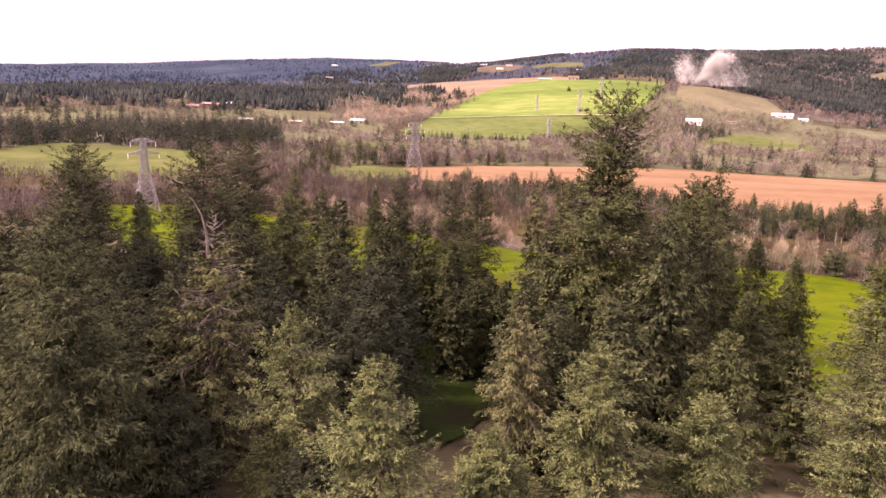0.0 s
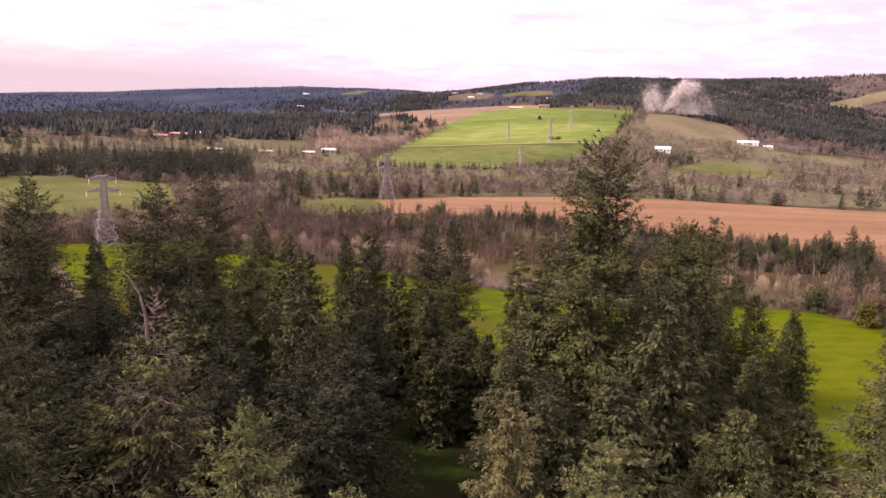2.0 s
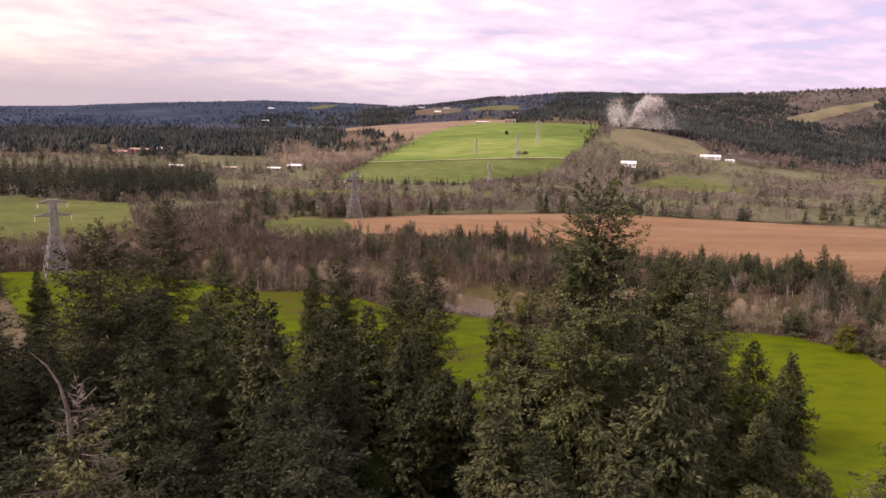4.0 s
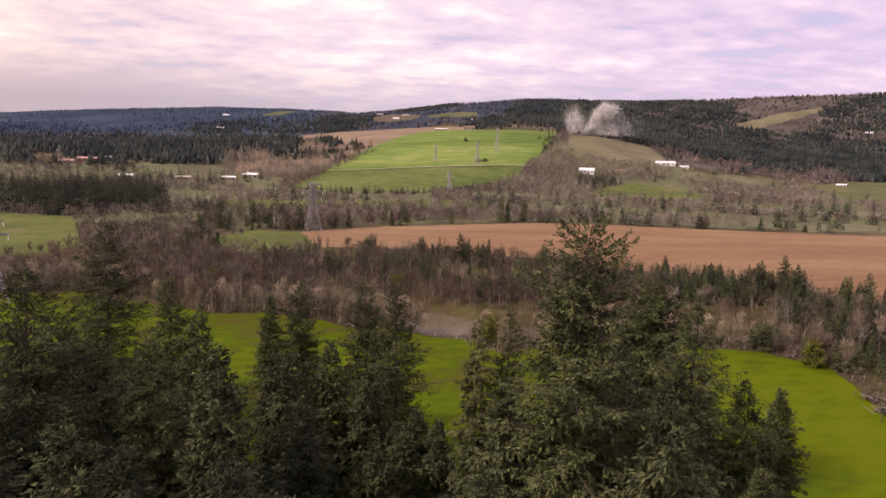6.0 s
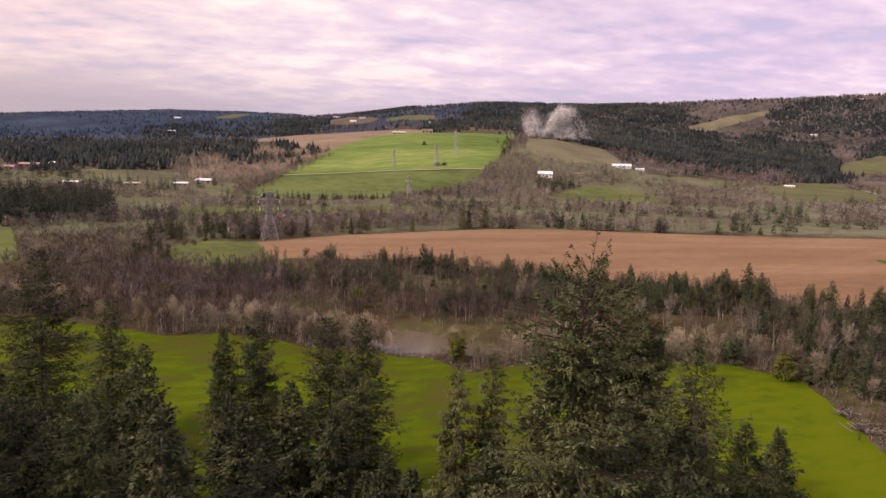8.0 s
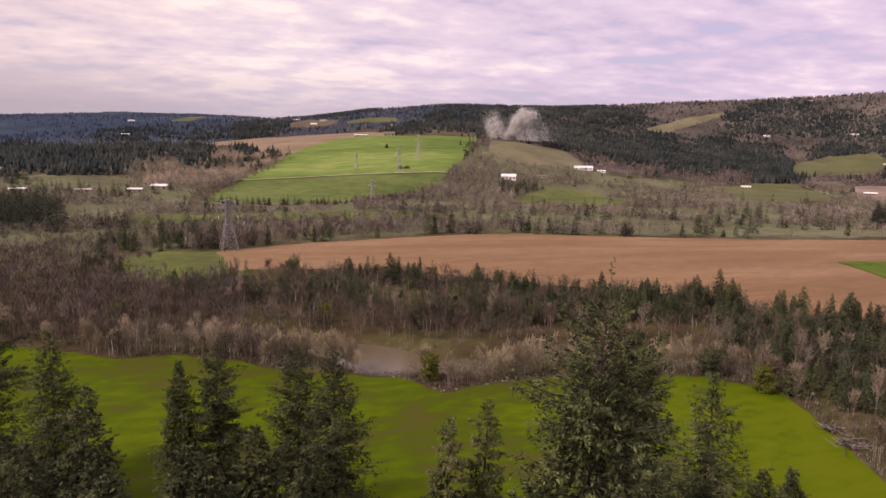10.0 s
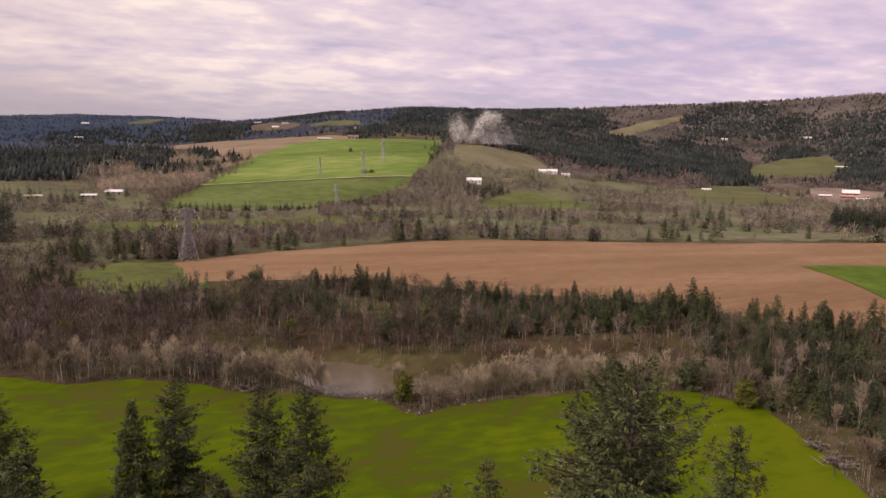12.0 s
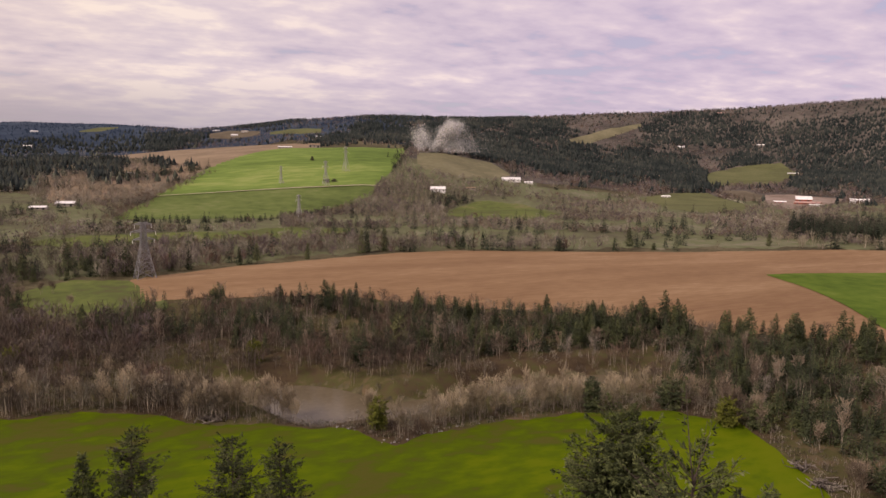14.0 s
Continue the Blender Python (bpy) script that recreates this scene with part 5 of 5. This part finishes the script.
for az, r, l, w, e, t, turn, wall, roof, text, k in (
    (-7.8, 1057, 27, 16, 5, 8, 8, M_WALL, M_WHITE, "long shed with a bright white metal roof", 3),
    (-9.6, 1030, 24, 10, 4, 6, 8, M_WALL, M_WHITE, "low shed with a white metal roof", 3),
    (-19.9, 1305, 46, 18, 7, 10, 4, M_RED, M_PINK, "long red barn with a faded pink roof", 4),
    (-18.5, 1310, 14, 12, 8, 11, 4, M_WALL, M_WHITE, "small white-roofed barn beside a longer one", 2),
    (-21.5, 1280, 30, 14, 5, 8, 4, M_WALL, M_PINK, "weathered farmhouse with a faded roof", 3),
    (-17.5, 1035, 24, 12, 5, 7, 5, M_WALL, M_WHITE, "shed with a pale metal roof among conifers", 2),
    (-13.2, 1030, 26, 12, 4, 6, 5, M_WALL, M_TRACK, "low tan shed on the valley floor", 2),
    (21.5, 1180, 30, 20, 7, 12, 20, M_WHITE, M_WHITE, "white farmhouse among bare trees", 4),
    (24.3, 1250, 22, 12, 4, 6, 20, M_WALL, M_TAN, "low greenhouse shed with a tan roof", 2),
    (27.8, 1440, 46, 30, 5, 10, 25, M_WHITE, M_WHITE, "large white-roofed barn on the slope", 4),
    (29.3, 1445, 20, 10, 4, 6, 25, M_WHITE, M_WHITE, "small white outbuilding beside the large barn", 2),
    (40.6, 1560, 22, 10, 4, 6, 38, M_WHITE, M_WHITE, "small white shed in the pasture", 3),
    (50.6, 1540, 34, 22, 9, 16, 45, M_RED, M_WHITE, "red barn with a white roof", 2),
    (50.9, 1470, 56, 16, 5, 8, 50, M_RED, M_PINK, "long red-brown farm shed", 4),
    (49.6, 1300, 34, 20, 2.2, 2.8, 45, M_PINK, M_PINK, "low stacks of reddish timber in a yard", 0),
    (54.2, 1600, 40, 18, 7, 12, 50, M_WHITE, M_WHITE, "white house with a grey roof among trees", 4),
    (50.4, 1330, 30, 14, 2.4, 3.0, 50, M_PINK, M_LOT, "low stacks of reddish timber in a yard", 0),
    (49.0, 1490, 26, 10, 4, 6, 45, M_RED, M_WHITE, "small red shed with a pale roof", 2),
    (51.4, 1420, 24, 12, 4, 6, 50, M_WHITE, M_WHITE, "pale shed at the edge of the dirt lot", 2),
    (49.8, 2280, 60, 18, 6, 9, 50, M_WALL, M_WHITE, "long shed on the hillside pasture", 4),
    (11.0, 1790, 34, 18, 8, 13, 12, M_WALL, M_TAN, "tan house at the top of the green field", 3),
    (8.6, 1760, 40, 14, 5, 7, 12, M_WALL, M_WHITE, "low white-roofed building at the top of the green field", 4),
    (4.6, 2420, 40, 20, 8, 14, 10, M_WHITE, M_WHITE, "white house on the ridge", 3),
    (3.2, 2640, 40, 22, 9, 14, 10, M_WALL, M_WHITE, "pale house among trees on the ridge", 3),
    (5.4, 2500, 44, 24, 9, 15, 5, M_WHITE, M_WALL, "white house above a brown ridge field", 3),
    (1.1, 2640, 36, 20, 8, 13, 0, M_WALL, M_PINK, "brown house on the low saddle of the ridge", 2),
    (11.4, 2130, 34, 20, 8, 13, 10, M_WALL, M_WHITE, "pale house below the dark woods", 3),
    (44.4, 3075, 50, 26, 9, 15, 40, M_WALL, M_PINK, "brown house on the crest of the hill", 3),
    (47.4, 2680, 44, 22, 9, 14, 40, M_WALL, M_WHITE, "pale house among hillside conifers", 3),
    (41.6, 2614, 40, 20, 8, 13, 40, M_WHITE, M_WHITE, "white house half hidden in hillside woods", 3),
    (-9.5, 2932, 44, 22, 9, 14, 0, M_WHITE, M_WHITE, "white house in the far ridge forest", 3),
    (-3.1, 1392, 26, 16, 6, 10, 5, M_WHITE, M_TAN, "cream house among bare trees by the field", 3),
    (-10.0, 2500, 50, 24, 9, 14, 0, M_WHITE, M_WHITE, "white house in the far woods", 3),
):
    k2 = 0.55 if r > 2000 else 0.85
    l, w, e, t = l * k2, w * k2, e * k2, t * k2
    shed("farm_shed", az, r, l, w, e, t, -turn, wall, roof, text, k)


# ---------------------------------------------------------------- smoke
def smoke(az, r, scale):
    """Countless thin flecks: a dense stream that leans as it climbs, and a paler cloud beside it."""
    g = np.random.default_rng(4)
    n, m, h = 100000, 9000, 16000
    k = g.uniform(0, 1, n) ** 0.75
    stream = np.stack([46 * k ** 0.95 + g.normal(0, 1, n) * (1.0 + 9 * k), g.normal(0, 1, n) * (2 + 10 * k), 1 + 54 * k ** 1.1 + g.normal(0, 1, n) * (0.8 + 6 * k)], -1)
    q = g.uniform(0, 1, m)
    beside = np.stack([-14 - 12 * q + g.normal(0, 9, m), g.normal(0, 10, m), 6 + 42 * q + g.normal(0, 8, m)], -1)
    veil = np.stack([40 + g.normal(0, 30, h), g.normal(0, 10, h), np.abs(g.normal(12, 16, h)) + 1], -1)
    p = np.concatenate([stream, beside, veil])
    lump = np.sin(p[:, 0] * 0.22 + p[:, 2] * 0.1) + np.sin(p[:, 2] * 0.27 + p[:, 1] * 0.2) + np.sin(p[:, 1] * 0.3 + 1 + p[:, 0] * 0.1)
    p = p[lump > g.uniform(-2.4, 1.4, len(p))]
    t = len(p)
    size = g.uniform(1.0, 2.8, t)
    v, f = kites(p, unit(g.normal(0, 1, (t, 3))), size, size * g.uniform(0.7, 1.1, t), unit(g.normal(0, 1, (t, 3))))
    ob = mesh_object("smoke_plume", v, f, M_SMOKE)
    x, y = spot(az, r)
    ob.matrix_basis = Matrix.Translation((x, y, height(x, y))) @ Matrix.Rotation(radians(-az), 4, "Z") @ Matrix.Scale(scale, 4)
    tagged(ob, "white smoke plume drifting from a burning slash pile", "smoke", kind="stuff")


smoke(20.9, 1640, 1.2)


# ---------------------------------------------------------------- things along the meadow and the river
def stone(rough_seed):
    g = random.Random(rough_seed)
    bm = bmesh.new()
    bmesh.ops.create_icosphere(bm, subdivisions=1, radius=1.0)
    for v in bm.verts:
        v.co *= g.uniform(0.75, 1.15)
        v.co.z *= 0.6
    me = bpy.data.meshes.new("stone")
    bm.to_mesh(me)
    bm.free()
    me.materials.append(M_ROCK)
    return me


STONES = [stone(k) for k in range(4)]
for n in range(46):
    a = rng.choice((rng.uniform(16.2, 19.5), rng.uniform(20, 25.5), rng.uniform(12, 14)))
    x, y = spot(a, meadow_edge(a) + rng.normal(1.0, 1.6))
    s = rng.uniform(0.15, 0.5)
    ob = new("stone", STONES[n % 4])
    ob.matrix_basis = Matrix.Translation((x, y, height(x, y) + s * 0.2)) @ Matrix.Rotation(rng.uniform(0, 6.28), 4, "Z") @ Matrix.Scale(s, 4)
    tagged(ob, "pale grey stone lying at the meadow edge", "stone", "stones at the meadow edge")


def log_pile(az, r, count, spread, long, mat, label, seed):
    """A tangle of logs and roots: every log is a tapered, slightly bent piece."""
    g = np.random.default_rng(seed)
    pile = new("brush_pile")
    for n in range(count):
        turn, tilt, l = g.uniform(0, np.pi), g.normal(0, 0.22), long * g.uniform(0.5, 1.1)
        way = np.array([np.cos(turn), np.sin(turn), tilt])
        mid = np.array([*g.normal(0, spread, 2), 0.25 + 1.3 * g.uniform() * np.exp(-n / count)])
        t = np.linspace(-0.5, 0.5, 4)[:, None]
        line = mid + way * l * t + np.array([0, 0, 0.25]) * (t * t) * l * 0.3
        line[:, 2] = np.maximum(line[:, 2], 0.05)
        w = g.uniform(0.09, 0.24) * np.linspace(1.0, 0.55, 4)
        mesh_object("log", *tubes(line[:-1], line[1:], w[:-1], w[1:], 6), mat, pile)
    x, y = spot(az, r)
    pile.matrix_basis = Matrix.Translation((x, y, height(x, y)))
    return tagged(pile, label, "brush pile")


log_pile(53.2, 175.5, 44, 1.7, 5.0, M_DRIFT, "tangled pile of grey logs and roots at the meadow edge", 1)
log_pile(51.7, 184, 26, 1.5, 4.0, M_DRIFT, "loose heap of grey driftwood beside the meadow", 2)
log_pile(1.7, 200, 46, 2.0, 4.6, M_DRIFT, "brown pile of uprooted brush and logs under alders", 3)
log_pile(24.2, 326, 40, 5.0, 7.0, M_BARK, "dark brush heap at the edge of the ploughed field", 4)


BUSHY = ((0, 0.3), (0.1, 0.6), (0.3, 0.9), (0.6, 1.0), (1, 0.8))


def bush(az, r, h, radius, mat, label, seed, name="bush", category="bush"):
    x, y = spot(az, r)
    return plant(conifer(name, h, radius, label, mat=mat, limbs=110, twigs=14, sprays=4, size=0.60, slim=0.5, boughs=False, droop=0.1, shape=BUSHY, clear=0.03, seed=seed, group="bushes by the river", category=category), x, y)


bush(5.4, 256, 8.5, 3.2, M_BUSH, "yellow-green leafy bush on the far bank", 201)
bush(15.9, 184, 9.0, 3.0, M_BUSH, "olive green bush between pond and meadow", 202)
bush(14.6, 246, 9.5, 5.0, M_FIR_BELT, "broad dark green bush above the pond", 203)
bush(-12.0, 282, 7.0, 4.0, M_BUSH, "yellow-green bush among the bare thicket", 204)
bush(17.9, 262, 15.0, 4.2, M_CEDAR, "yellowish cedar beside the far bank", 205)
bush(35.0, 203, 11.0, 2.6, M_FIR_BELT, "narrow dark fir beside the meadow", 206)
bush(41.5, 214, 9.0, 4.4, M_FIR_BELT, "broad dark green bush among the alders", 207)
bush(48.5, 207, 8.0, 4.6, M_FIR_BELT, "low dark green bush at the meadow corner", 208)
bush(46.0, 205, 8.5, 3.2, M_BUSH, "olive green bush at the meadow corner", 209)
bush(12.0, 1206, 7.0, 6.5, M_BARK, "dark bush in the green field", 210)
bush(12.6, 1210, 6.0, 5.0, M_BARK, "dark bush in the green field", 211)
bush(10.8, 1422, 9.0, 4.0, M_BARK, "lone dark shrub in the green field", 212)
for az, r, h, k in ((35.1, 258, 17, 1), (32.7, 254, 15, 2), (22.6, 268, 15, 3), (42.6, 246, 14, 4), (48.8, 225, 13, 5), (12.3, 276, 14, 6)):
    x, y = spot(az, r)
    plant(bare_tree("snag_tree", h, 3.4, "white bare tree standing out in the river belt", 300 + k, mat=M_DEAD, group="white bare trees", forks=40, fine=5, stems=2), x, y)
